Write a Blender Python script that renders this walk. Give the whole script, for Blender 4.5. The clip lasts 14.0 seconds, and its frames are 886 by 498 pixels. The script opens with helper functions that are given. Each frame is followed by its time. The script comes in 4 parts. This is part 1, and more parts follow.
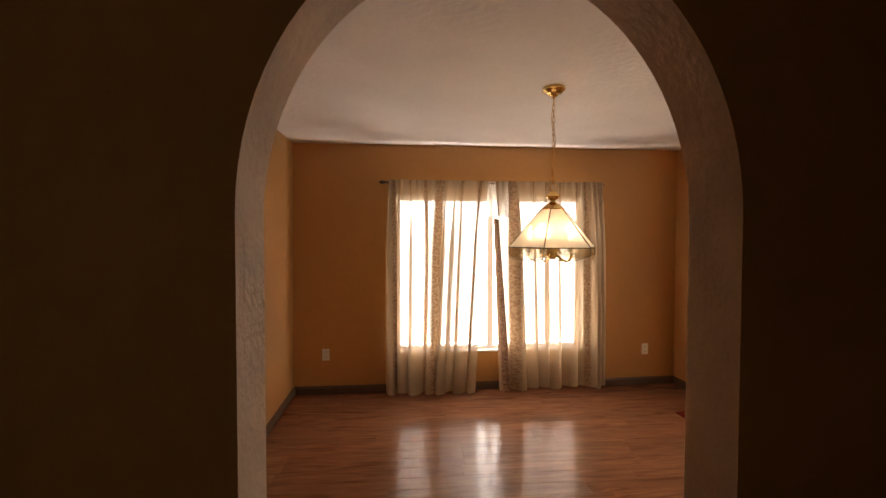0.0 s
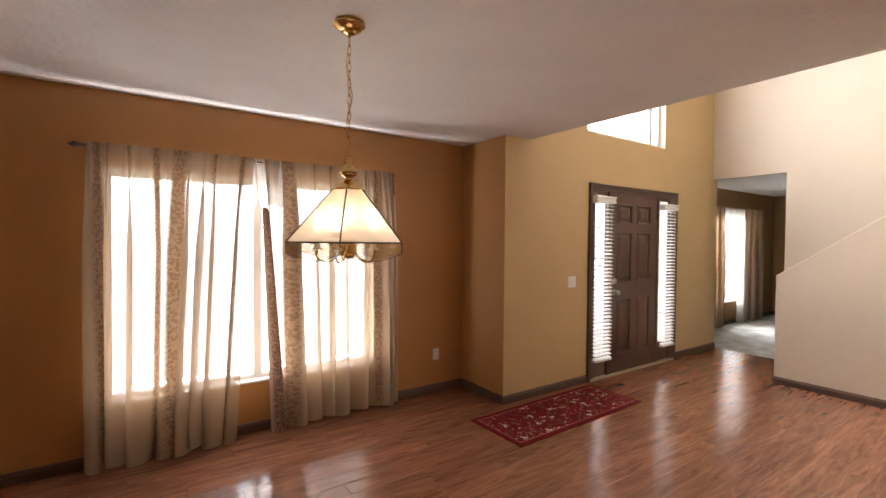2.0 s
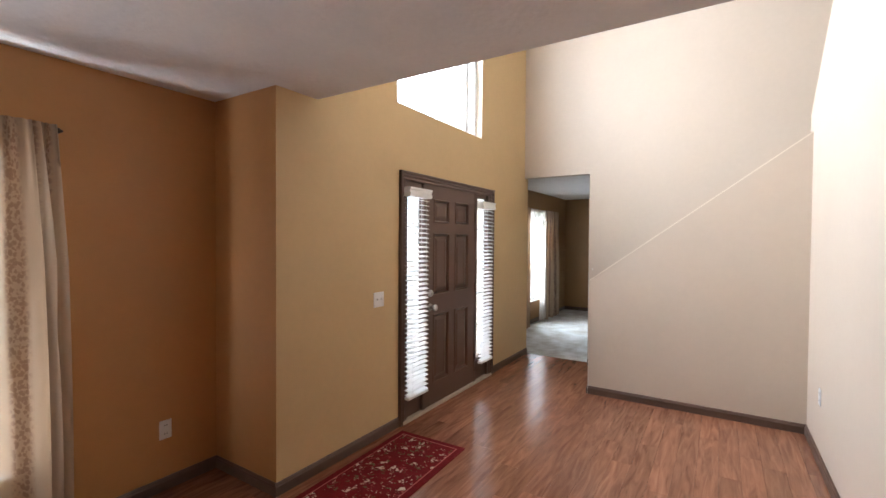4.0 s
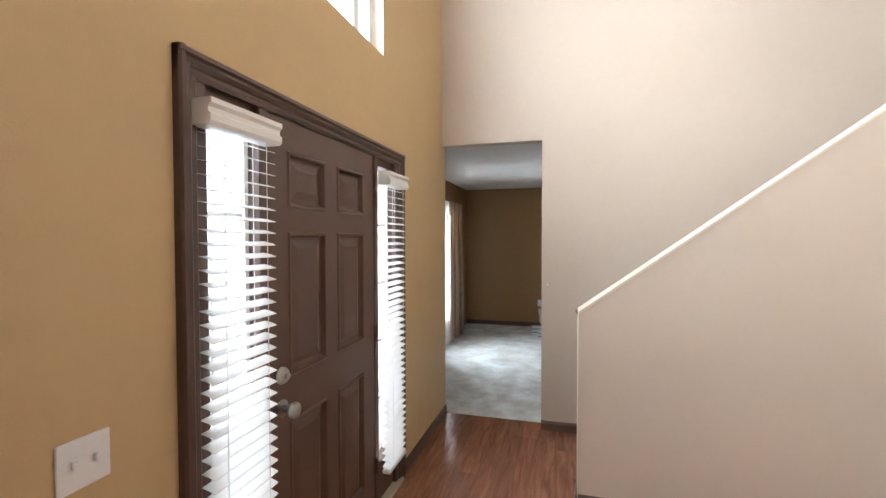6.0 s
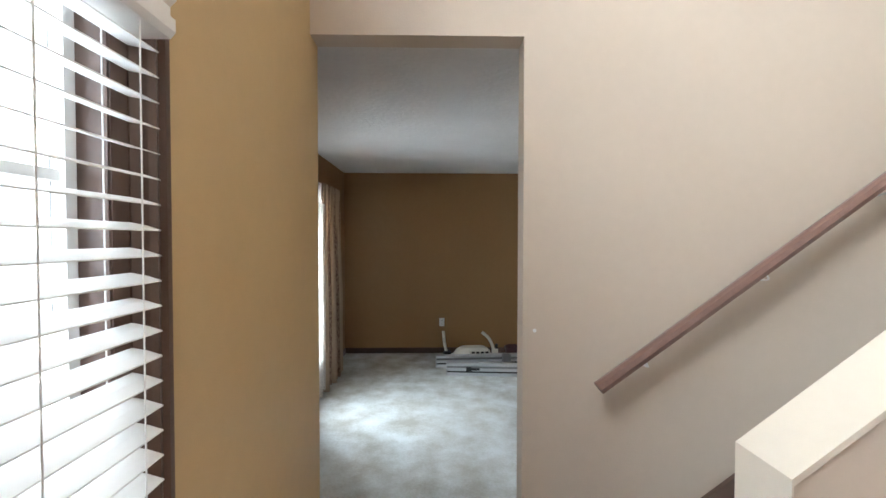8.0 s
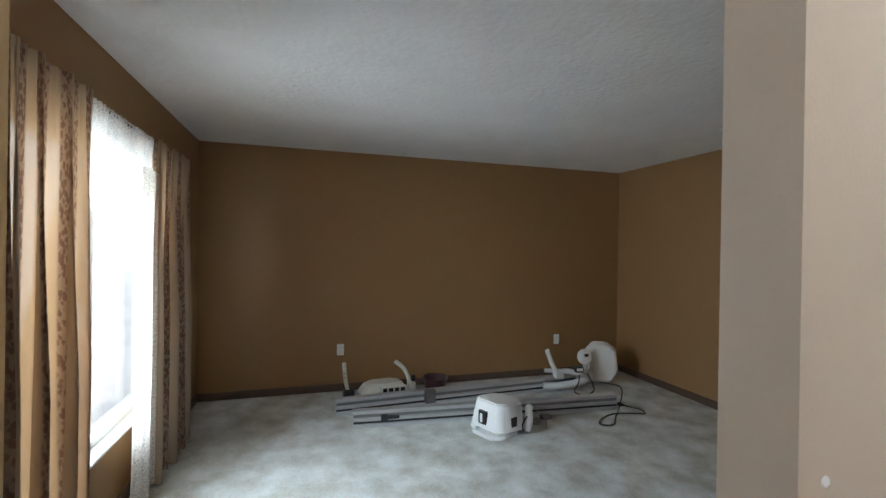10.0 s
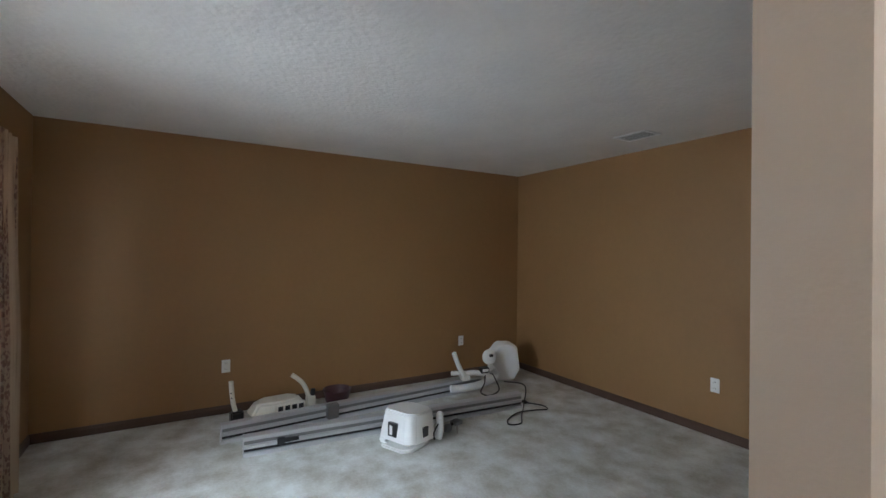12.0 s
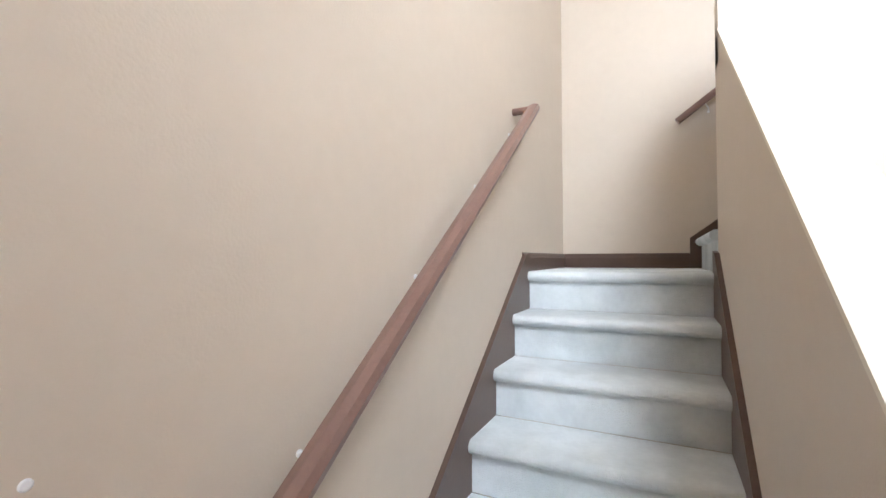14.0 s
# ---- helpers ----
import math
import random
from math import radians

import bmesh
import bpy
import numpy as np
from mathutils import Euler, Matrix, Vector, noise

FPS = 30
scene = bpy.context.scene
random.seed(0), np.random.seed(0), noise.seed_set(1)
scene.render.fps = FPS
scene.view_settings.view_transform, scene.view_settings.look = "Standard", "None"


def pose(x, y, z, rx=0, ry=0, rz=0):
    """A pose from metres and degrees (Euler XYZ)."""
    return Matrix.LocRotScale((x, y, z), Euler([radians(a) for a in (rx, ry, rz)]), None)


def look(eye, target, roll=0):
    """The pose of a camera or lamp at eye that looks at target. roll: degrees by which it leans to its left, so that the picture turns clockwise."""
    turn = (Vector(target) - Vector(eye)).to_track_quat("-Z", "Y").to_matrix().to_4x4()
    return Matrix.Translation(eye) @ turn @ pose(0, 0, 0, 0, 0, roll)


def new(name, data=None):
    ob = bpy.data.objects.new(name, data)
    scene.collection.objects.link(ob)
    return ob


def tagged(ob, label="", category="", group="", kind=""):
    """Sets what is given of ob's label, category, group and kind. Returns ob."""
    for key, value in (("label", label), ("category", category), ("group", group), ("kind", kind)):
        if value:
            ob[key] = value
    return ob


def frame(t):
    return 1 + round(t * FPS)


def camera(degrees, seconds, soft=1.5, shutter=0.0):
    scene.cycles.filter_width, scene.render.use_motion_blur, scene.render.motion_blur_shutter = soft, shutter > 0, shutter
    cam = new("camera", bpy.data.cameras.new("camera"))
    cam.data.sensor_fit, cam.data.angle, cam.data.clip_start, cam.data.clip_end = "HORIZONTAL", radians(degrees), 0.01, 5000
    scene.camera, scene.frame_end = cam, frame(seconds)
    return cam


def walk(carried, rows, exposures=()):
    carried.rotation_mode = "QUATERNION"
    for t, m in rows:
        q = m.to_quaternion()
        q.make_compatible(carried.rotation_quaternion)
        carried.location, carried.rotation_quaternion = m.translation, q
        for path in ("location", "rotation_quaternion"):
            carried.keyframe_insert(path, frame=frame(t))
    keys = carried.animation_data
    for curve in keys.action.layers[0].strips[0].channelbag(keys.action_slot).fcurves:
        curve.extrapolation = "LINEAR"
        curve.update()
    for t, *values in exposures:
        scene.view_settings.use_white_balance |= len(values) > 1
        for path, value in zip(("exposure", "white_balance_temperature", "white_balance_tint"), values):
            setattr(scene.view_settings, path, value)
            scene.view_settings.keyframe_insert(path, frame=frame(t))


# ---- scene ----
cam = camera(90.4, 14.0)
PATH = [
    (0, (0.079, 0.23, 1.542), (0.266, 2.221, 1.485), 0.1),
    (0.5, (0.106, 0.554, 1.529), (0.486, 2.517, 1.478), 0.2),
    (1, (0.129, 0.764, 1.51), (0.798, 2.649, 1.462), 0.4),
    (1.5, (0.179, 0.893, 1.494), (1.105, 2.666, 1.453), 0.5),
    (2, (0.247, 0.992, 1.493), (1.37, 2.647, 1.451), 0.5),
    (2.5, (0.363, 1.086, 1.508), (1.643, 2.622, 1.466), 0.4),
    (3, (0.602, 1.246, 1.523), (2.008, 2.668, 1.479), 0.3),
    (3.5, (0.898, 1.459, 1.525), (2.435, 2.739, 1.482), 0.3),
    (4, (1.267, 1.739, 1.54), (2.956, 2.809, 1.497), 0.4),
    (4.2, (1.427, 1.858, 1.537), (3.172, 2.834, 1.493), 0.4),
    (6.3, (3.437, 3.030, 1.578), (5.377, 3.514, 1.530), -0.0),
    (6.5, (3.634, 3.080, 1.579), (5.585, 3.518, 1.534), 0.1),
    (7, (4.151, 3.217, 1.573), (6.126, 3.512, 1.527), 0.3),
    (7.5, (4.627, 3.342, 1.558), (6.621, 3.485, 1.523), 0.3),
    (7.7, (4.799, 3.403, 1.565), (6.798, 3.467, 1.521), 0.2),
    (9.8, (6.300, 3.674, 1.464), (8.229, 3.166, 1.476), 0.6),
    (10, (6.412, 3.701, 1.478), (8.324, 3.115, 1.473), 0.9),
    (10.5, (6.583, 3.698, 1.473), (8.448, 2.975, 1.463), 1.0),
    (11, (6.690, 3.71, 1.468), (8.505, 2.868, 1.453), 1.0),
    (11.5, (6.732, 3.712, 1.451), (8.502, 2.782, 1.445), 1.0),
    (12, (6.638, 3.727, 1.473), (8.357, 2.705, 1.483), 0.7),
    (12.5, (6.424, 3.738, 1.456), (8.070, 2.604, 1.496), 0.3),
    (13, (6.222, 3.657, 1.466), (7.745, 2.36, 1.505), 0.0),
    (13.2, (6.175, 3.603, 1.454), (7.612, 2.213, 1.501), 0.2),
    (13.5, (6.130, 3.517, 1.455), (7.415, 1.986, 1.502), 0.0),
    (14, (6.140, 3.314, 1.45), (7.036, 1.526, 1.492), -0.2),
]
EXPOSURES = [(0, -0.1, 8600, 18), (0.5, -0.25, 8300, 18), (1.0, -0.15, 7600, 16), (2.0, -0.1, 6800, 15), (3.0, -0.05, 6150, 13), (4.0, -0.1, 5950, 12), (6.5, -0.1, 5950, 10), (10.0, -0.3, 5850, 6), (12.5, -0.2, 5850, 10), (14, 0.02, 5850, 10)]
walk(cam, [(t, look(eye, target, roll)) for t, eye, target, roll in PATH], EXPOSURES)

# ---- light ----
world = bpy.data.worlds.new("world")
scene.world = world
world.use_nodes = True
wn = world.node_tree.nodes
sky = wn.new("ShaderNodeTexSky")
sky.sky_type, sky.sun_disc = "NISHITA", False
sky.sun_elevation, sky.sun_rotation = radians(48), radians(200)
world.node_tree.links.new(sky.outputs["Color"], wn["Background"].inputs["Color"])
wn["Background"].inputs["Strength"].default_value = 0.12

sun_data = bpy.data.lights.new("sun", "SUN")
sun_data.energy, sun_data.angle, sun_data.color = 3.0, radians(0.6), (1.0, 0.95, 0.87)
sun = new("sun", sun_data)
sun.matrix_world = look((0, 0, 20), (5, 16, 2))


def window_light(name, place, target, w, h, watts, color):
    d = bpy.data.lights.new(name, "AREA")
    d.shape, d.size, d.size_y, d.energy, d.color = "RECTANGLE", w, h, watts, color
    ob = new(name, d)
    ob.matrix_world = look(place, target)
    return ob


DAY = (0.93, 0.97, 1.0)
window_light("dining_ground_bounce", (0.98, 4.775, 0.43), (0.98, 4.52, 2.4), 1.85, 0.07, 70, DAY)
window_light("dining_window_light", (0.98, 4.86, 1.16), (0.98, 0, 1.16), 1.95, 1.6, 92, DAY)
window_light("living_window_light", (8.90, 5.3, 1.45), (8.80, 2.6, 0.85), 1.7, 1.9, 172, (0.88, 0.96, 1.0))
window_light("transom_light", (4.82, 4.25, 3.6), (4.82, 0, 2.2), 1.42, 1.85, 205, DAY)
window_light("sidelight_light", (4.345, 4.2, 1.15), (4.345, 0, 1.1), 0.2, 1.75, 14, DAY)
window_light("sidelight_light", (5.585, 4.2, 1.15), (5.585, 0, 1.1), 0.2, 1.75, 14, DAY)


# ---- materials ----
def material(name, color, rough=0.6, metal=0.0, vary=0.06, scale=3.0, bump=0.0, bump_scale=60.0, spec=0.5, second=None, stretch=(1, 1, 1), trans=0.0, edge=0.18, fleck=0.35):
    m = bpy.data.materials.new(name)
    m.use_nodes = True
    n, l = m.node_tree.nodes, m.node_tree.links
    b = n["Principled BSDF"]
    b.inputs["Roughness"].default_value, b.inputs["Metallic"].default_value = rough, metal
    b.inputs["Specular IOR Level"].default_value = spec
    tc, mp = n.new("ShaderNodeTexCoord"), n.new("ShaderNodeMapping")
    mp.inputs["Scale"].default_value = stretch
    l.new(tc.outputs["Object"], mp.inputs["Vector"])
    big, fine = n.new("ShaderNodeTexNoise"), n.new("ShaderNodeTexNoise")
    for k, s, d in ((big, scale, 4), (fine, scale * 14, 3)):
        k.inputs["Scale"].default_value, k.inputs["Detail"].default_value = s, d
        l.new(mp.outputs["Vector"], k.inputs["Vector"])
    both = n.new("ShaderNodeMix")
    both.inputs["Factor"].default_value = fleck
    l.new(big.outputs["Fac"], both.inputs["A"])
    l.new(fine.outputs["Fac"], both.inputs["B"])
    ramp = n.new("ShaderNodeValToRGB")
    lo = [c * (1 - vary) for c in color]
    hi = [min(1, c * (1 + vary)) for c in (second or color)]
    ramp.color_ramp.elements[0].position, ramp.color_ramp.elements[1].position = 0.5 - edge, 0.5 + edge
    ramp.color_ramp.elements[0].color, ramp.color_ramp.elements[1].color = (*lo, 1), (*hi, 1)
    l.new(both.outputs["Result"], ramp.inputs["Fac"])
    l.new(ramp.outputs["Color"], b.inputs["Base Color"])
    if bump:
        t, k = n.new("ShaderNodeTexNoise"), n.new("ShaderNodeBump")
        t.inputs["Scale"].default_value, t.inputs["Detail"].default_value = bump_scale, 5
        k.inputs["Strength"].default_value, k.inputs["Distance"].default_value = bump, 0.01
        l.new(mp.outputs["Vector"], t.inputs["Vector"])
        l.new(t.outputs["Fac"], k.inputs["Height"])
        l.new(k.outputs["Normal"], b.inputs["Normal"])
    if trans:
        b.inputs["Transmission Weight"].default_value = trans
    return m


tan_paint = material("tan_wall_paint", (0.56, 0.40, 0.20), 0.55, vary=0.04, scale=1.5, bump=0.08, bump_scale=140)
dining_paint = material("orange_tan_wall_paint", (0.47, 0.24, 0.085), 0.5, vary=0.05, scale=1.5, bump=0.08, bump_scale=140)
brown_paint = material("brown_wall_paint", (0.30, 0.168, 0.066), 0.6, vary=0.05, scale=1.5, bump=0.08, bump_scale=140)
# paler copy of the tan paint: window glare is put into its colour
lit_tan_paint = material("daylit_tan_wall_paint", (0.585, 0.497, 0.40), 0.55, vary=0.03, scale=1.5, bump=0.08, bump_scale=140)
cream_paint = material("cream_paint", (0.72, 0.645, 0.53), 0.5, vary=0.03, bump=0.06, bump_scale=120)
plaster = material("rough_arch_plaster", (0.60, 0.46, 0.35), 0.8, vary=0.16, scale=9, bump=0.45, bump_scale=45)
ceiling_paint = material("white_ceiling_texture", (0.74, 0.72, 0.70), 0.85, vary=0.05, scale=3, bump=0.5, bump_scale=28)
brown_trim = material("brown_trim_paint", (0.098, 0.058, 0.042), 0.33, vary=0.1, scale=5, bump=0.05, bump_scale=90)
door_paint = material("brown_door_paint", (0.105, 0.058, 0.040), 0.32, vary=0.08, scale=4, bump=0.07, bump_scale=160)
rail_wood = material("brown_handrail_paint", (0.20, 0.115, 0.09), 0.35, vary=0.12, scale=6, bump=0.04)
carpet = material("grey_green_carpet", (0.55, 0.535, 0.47), 0.97, vary=0.12, scale=4.2, edge=0.15, fleck=0.2, bump=0.6, bump_scale=200, second=(0.72, 0.745, 0.735), spec=0.1)
stair_carpet = material("pale_blue_grey_stair_carpet", (0.76, 0.81, 0.82), 0.97, vary=0.10, scale=4, edge=0.16, fleck=0.12, bump=0.8, bump_scale=260, second=(0.84, 0.88, 0.89), spec=0.1)
white_plastic = material("white_plastic", (0.81, 0.82, 0.82), 0.35, vary=0.03)
aged_plastic = material("cream_plastic", (0.72, 0.70, 0.62), 0.4, vary=0.06)
dark_plastic = material("black_plastic", (0.02, 0.02, 0.022), 0.4, vary=0.1)
brass = material("polished_brass", (0.80, 0.56, 0.24), 0.18, 1.0, vary=0.05, scale=20)
dark_came = material("dark_lead_came", (0.10, 0.08, 0.05), 0.4, 0.8, vary=0.1, scale=20)
nickel = material("satin_nickel", (0.46, 0.44, 0.41), 0.3, 1.0, vary=0.05, scale=20)
aluminium = material("brushed_aluminium", (0.66, 0.67, 0.69), 0.4, 0.7, vary=0.12, scale=4, stretch=(1, 0.1, 1))
grey_metal = material("grey_metal", (0.30, 0.30, 0.31), 0.4, 0.9, vary=0.1)
dark_wood = material("dark_bronze", (0.05, 0.035, 0.025), 0.4, 0.4, vary=0.1)
vinyl = material("white_vinyl", (0.82, 0.82, 0.80), 0.4, vary=0.03)
pot_plum = material("plum_plastic", (0.06, 0.022, 0.028), 0.35, vary=0.15)
ground_mat = material("pale_concrete", (0.74, 0.73, 0.70), 0.9, vary=0.15, scale=0.6, bump=0.2)
siding = material("exterior_siding", (0.55, 0.53, 0.48), 0.7, vary=0.06)


def glass_material():
    m = bpy.data.materials.new("clear_glass")
    m.use_nodes = True
    b = m.node_tree.nodes["Principled BSDF"]
    b.inputs["Transmission Weight"].default_value, b.inputs["Roughness"].default_value, b.inputs["IOR"].default_value = 1.0, 0.02, 1.45
    return m


glass = glass_material()


# ---- building helpers ----
def mesh_from(name, bm, mats):
    bmesh.ops.recalc_face_normals(bm, faces=bm.faces)
    me = bpy.data.meshes.new(name)
    bm.to_mesh(me)
    bm.free()
    for m in mats if isinstance(mats, (list, tuple)) else [mats]:
        me.materials.append(m)
    return me


def thing(name, bm, mats, label, category, group="", kind=""):
    return tagged(new(name, mesh_from(name, bm, mats)), label, category, group, kind)


def empty(name, place, label, category, group="", kind="", turn=0.0):
    ob = new(name)
    ob.empty_display_size = 0.1
    ob.matrix_world = pose(*place, 0, 0, turn)
    return tagged(ob, label, category, group, kind)


def part(name, bm, mats, parent, label=""):
    ob = new(name, mesh_from(name, bm, mats))
    ob.parent = parent
    return tagged(ob, label)


def smooth(ob, angle=40):
    for p in ob.data.polygons:
        p.use_smooth = True
    ob.data.set_sharp_from_angle(angle=radians(angle))
    return ob


def box(bm, x0, x1, y0, y1, z0, z1, bevel=0.0, mat=0, m=None):
    r = bmesh.ops.create_cube(bm, size=1.0)
    vs = r["verts"]
    for v in vs:
        v.co = Vector((x0 + (v.co.x + 0.5) * (x1 - x0), y0 + (v.co.y + 0.5) * (y1 - y0), z0 + (v.co.z + 0.5) * (z1 - z0)))
        if m is not None:
            v.co = m @ v.co
    fs = {f for v in vs for f in v.link_faces}
    for f in fs:
        f.material_index = mat
    if bevel:
        es = {e for v in vs for e in v.link_edges}
        bmesh.ops.bevel(bm, geom=list(es), offset=bevel, segments=2, affect="EDGES")
    return bm


def boxes(*args, bevel=0.0):
    bm = bmesh.new()
    for a in args:
        box(bm, *a, bevel=bevel)
    return bm


def extrude_profile(pts, vec, bm=None, mat=0):
    """A closed outline of 3D points, pushed along vec."""
    bm = bm or bmesh.new()
    a = [bm.verts.new(p) for p in pts]
    b = [bm.verts.new(Vector(p) + Vector(vec)) for p in pts]
    fs = [bm.faces.new(a), bm.faces.new(list(reversed(b)))]
    for i in range(len(a)):
        j = (i + 1) % len(a)
        fs.append(bm.faces.new((a[j], a[i], b[i], b[j])))
    for f in fs:
        f.material_index = mat
    return bm


def lathe(profile, seg=24, bm=None, m=None):
    """A turned shape from (radius, height) pairs."""
    bm = bm or bmesh.new()
    rings = []
    for r, z in profile:
        ring = []
        for i in range(seg):
            a = 2 * math.pi * i / seg
            p = Vector((r * math.cos(a), r * math.sin(a), z))
            ring.append(bm.verts.new(m @ p if m is not None else p))
        rings.append(ring)
    for a, b in zip(rings, rings[1:]):
        for i in range(seg):
            j = (i + 1) % seg
            bm.faces.new((a[i], a[j], b[j], b[i]))
    bm.faces.new(rings[0])
    bm.faces.new(rings[-1])
    return bm


def tube(points, r, seg=8, bm=None, closed=False):
    """A round bar along a line of points."""
    bm = bm or bmesh.new()
    pts = [Vector(p) for p in points]
    n = len(pts)
    rings = []
    up = Vector((0.13, 0.21, 0.97)).normalized()
    for i, p in enumerate(pts):
        a = pts[(i - 1) % n] if (closed or i > 0) else p
        b = pts[(i + 1) % n] if (closed or i < n - 1) else p
        d = (b - a).normalized()
        s = d.cross(up)
        s = s.normalized() if s.length > 1e-4 else d.orthogonal().normalized()
        u = s.cross(d).normalized()
        rings.append([bm.verts.new(p + (s * math.cos(2 * math.pi * k / seg) + u * math.sin(2 * math.pi * k / seg)) * r) for k in range(seg)])
    for i in range(n if closed else n - 1):
        a, b = rings[i], rings[(i + 1) % n]
        for k in range(seg):
            j = (k + 1) % seg
            bm.faces.new((a[k], a[j], b[j], b[k]))
    if not closed:
        bm.faces.new(rings[0])
        bm.faces.new(rings[-1])
    return bm


def bezier(points, steps=8):
    """A smooth line through the given points."""
    p = [Vector(points[0])] + [Vector(q) for q in points] + [Vector(points[-1])]
    out = []
    for i in range(1, len(p) - 2):
        for k in range(steps):
            t = k / steps
            out.append(0.5 * ((2 * p[i]) + (p[i + 1] - p[i - 1]) * t + (2 * p[i - 1] - 5 * p[i] + 4 * p[i + 1] - p[i + 2]) * t * t
                              + (3 * p[i] - p[i - 1] - 3 * p[i + 1] + p[i + 2]) * t ** 3))
    out.append(p[-2])
    return out


def wall(name, axis, a, b, u0, u1, z0, z1, holes, mats, label):
    """A wall of thickness a..b across axis, along the other from u0 to u1, with rectangular holes (u0, u1, z0, z1) through it.
    mats: low side, high side, reveals."""
    us = sorted({u0, u1, *[h[0] for h in holes], *[h[1] for h in holes]})
    zs = sorted({z0, z1, *[h[2] for h in holes], *[h[3] for h in holes]})
    us = [u for u in us if u0 <= u <= u1]
    zs = [z for z in zs if z0 <= z <= z1]

    def solid(i, k):
        if not (0 <= i < len(us) - 1 and 0 <= k < len(zs) - 1):
            return False
        cu, cz = (us[i] + us[i + 1]) / 2, (zs[k] + zs[k + 1]) / 2
        return not any(h[0] < cu < h[1] and h[2] < cz < h[3] for h in holes)

    bm = bmesh.new()
    made = {}

    def v(w, u, z):
        key = (w, u, z)
        if key not in made:
            made[key] = bm.verts.new((w, u, z) if axis == "x" else (u, w, z))
        return made[key]

    for i in range(len(us) - 1):
        for k in range(len(zs) - 1):
            if not solid(i, k):
                continue
            p, q, r, s = us[i], us[i + 1], zs[k], zs[k + 1]
            for w, mi in ((a, 0), (b, 1)):
                bm.faces.new((v(w, p, r), v(w, q, r), v(w, q, s), v(w, p, s))).material_index = mi
            for ok, (e, f) in ((solid(i - 1, k), ((p, r), (p, s))), (solid(i + 1, k), ((q, r), (q, s))), (solid(i, k - 1), ((p, r), (q, r))), (solid(i, k + 1), ((p, s), (q, s)))):
                if not ok:
                    bm.faces.new((v(a, *e), v(b, *e), v(b, *f), v(a, *f))).material_index = 2
    return thing(name, bm, mats, label, "wall", kind="structure")


# ---- plan ----
H = 2.44            # ceiling of the dining and living rooms
TOP = 5.2           # ceiling of the two-storey hall
WX0, WX1 = -0.965, 2.935   # dining room
WY = 4.59          # dining window wall
EY = 3.964           # front door wall
AY0, AY1 = 0.845, 0.97    # arch wall
SY = 1.14           # wall under the upper flight
KX0, KX1 = 5.785, 5.922      # wall beside the stairs
FX0, FX1 = 6.80, 6.912      # wall between hall and living room
LX = 11.0
LY0, LY1 = 0.02, 4.685
EDGE = 3.25         # edge of the low ceiling
RISE, GOING, NOSE_Y, STEPS = 0.197, 0.265, 1.045, 7
LAND = RISE * STEPS
SLOPE = RISE / GOING
DOOR = (4.145, 5.79)

# ---- setting: outside ----
bm = bmesh.new()
r = bmesh.ops.create_grid(bm, x_segments=1, y_segments=1, size=400)
for vv in bm.verts:
    vv.co.z = -0.22
thing("ground", bm, ground_mat, "pale open ground outside the house", "ground", kind="structure")

# added emissive sheet; its glow stands in for overexposed daylight outside
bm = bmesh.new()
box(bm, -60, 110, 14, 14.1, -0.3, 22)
backdrop_glow = bpy.data.materials.new("glowing_white_backdrop")
backdrop_glow.use_nodes = True
hb = backdrop_glow.node_tree.nodes["Principled BSDF"]
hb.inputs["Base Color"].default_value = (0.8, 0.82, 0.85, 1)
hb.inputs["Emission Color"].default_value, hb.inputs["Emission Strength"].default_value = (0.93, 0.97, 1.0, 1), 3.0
thing("backdrop", bm, backdrop_glow, "glowing white sheet standing in for overexposed daylight beyond the windows", "backdrop", kind="structure")

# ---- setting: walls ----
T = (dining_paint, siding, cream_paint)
WIN = (0.02, 1.94, 0.38, 1.945)
LWIN = (8.12, 10.02, 0.40, 1.97)
TRANSOM = (4.08, 5.555, 2.638, 4.55)
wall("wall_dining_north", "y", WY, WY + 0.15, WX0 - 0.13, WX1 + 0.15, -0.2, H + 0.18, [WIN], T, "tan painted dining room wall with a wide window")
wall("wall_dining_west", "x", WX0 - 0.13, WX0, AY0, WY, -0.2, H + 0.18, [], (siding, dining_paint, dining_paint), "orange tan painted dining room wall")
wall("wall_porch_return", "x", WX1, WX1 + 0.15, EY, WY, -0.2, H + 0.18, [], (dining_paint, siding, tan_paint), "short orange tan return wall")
# cream reveals put the transom's blown-out light into the colour
wall("wall_front_door", "y", EY, EY + 0.15, WX1 + 0.15, FX0, -0.2, TOP, [(DOOR[0] + 0.03, DOOR[1] - 0.03, -0.2, 2.09), TRANSOM], (tan_paint, siding, cream_paint), "tan painted two-storey wall round the front door")
wall("wall_hall_east", "x", FX0, FX1, LY0, LY1, -0.2, H + 0.18, [(3.12, EY + 0.004, -0.2, 2.36)], (lit_tan_paint, brown_paint, lit_tan_paint), "tan hall wall in a daylit pale tone with an opening to the carpeted room")
wall("wall_hall_upper", "x", FX0, FX1, LY0, EY + 0.15, H + 0.18, TOP, [], (lit_tan_paint, siding, tan_paint), "tan upper hall wall in a daylit pale tone")
wall("wall_living_north", "y", LY1, LY1 + 0.15, FX0, LX + 0.13, -0.2, H + 0.18, [LWIN], (brown_paint, siding, cream_paint), "brown painted wall with a curtained window")
wall("wall_living_east", "x", LX, LX + 0.13, LY0 - 0.13, LY1, -0.2, H + 0.18, [], (brown_paint, siding, brown_paint), "brown painted wall of the carpeted room")
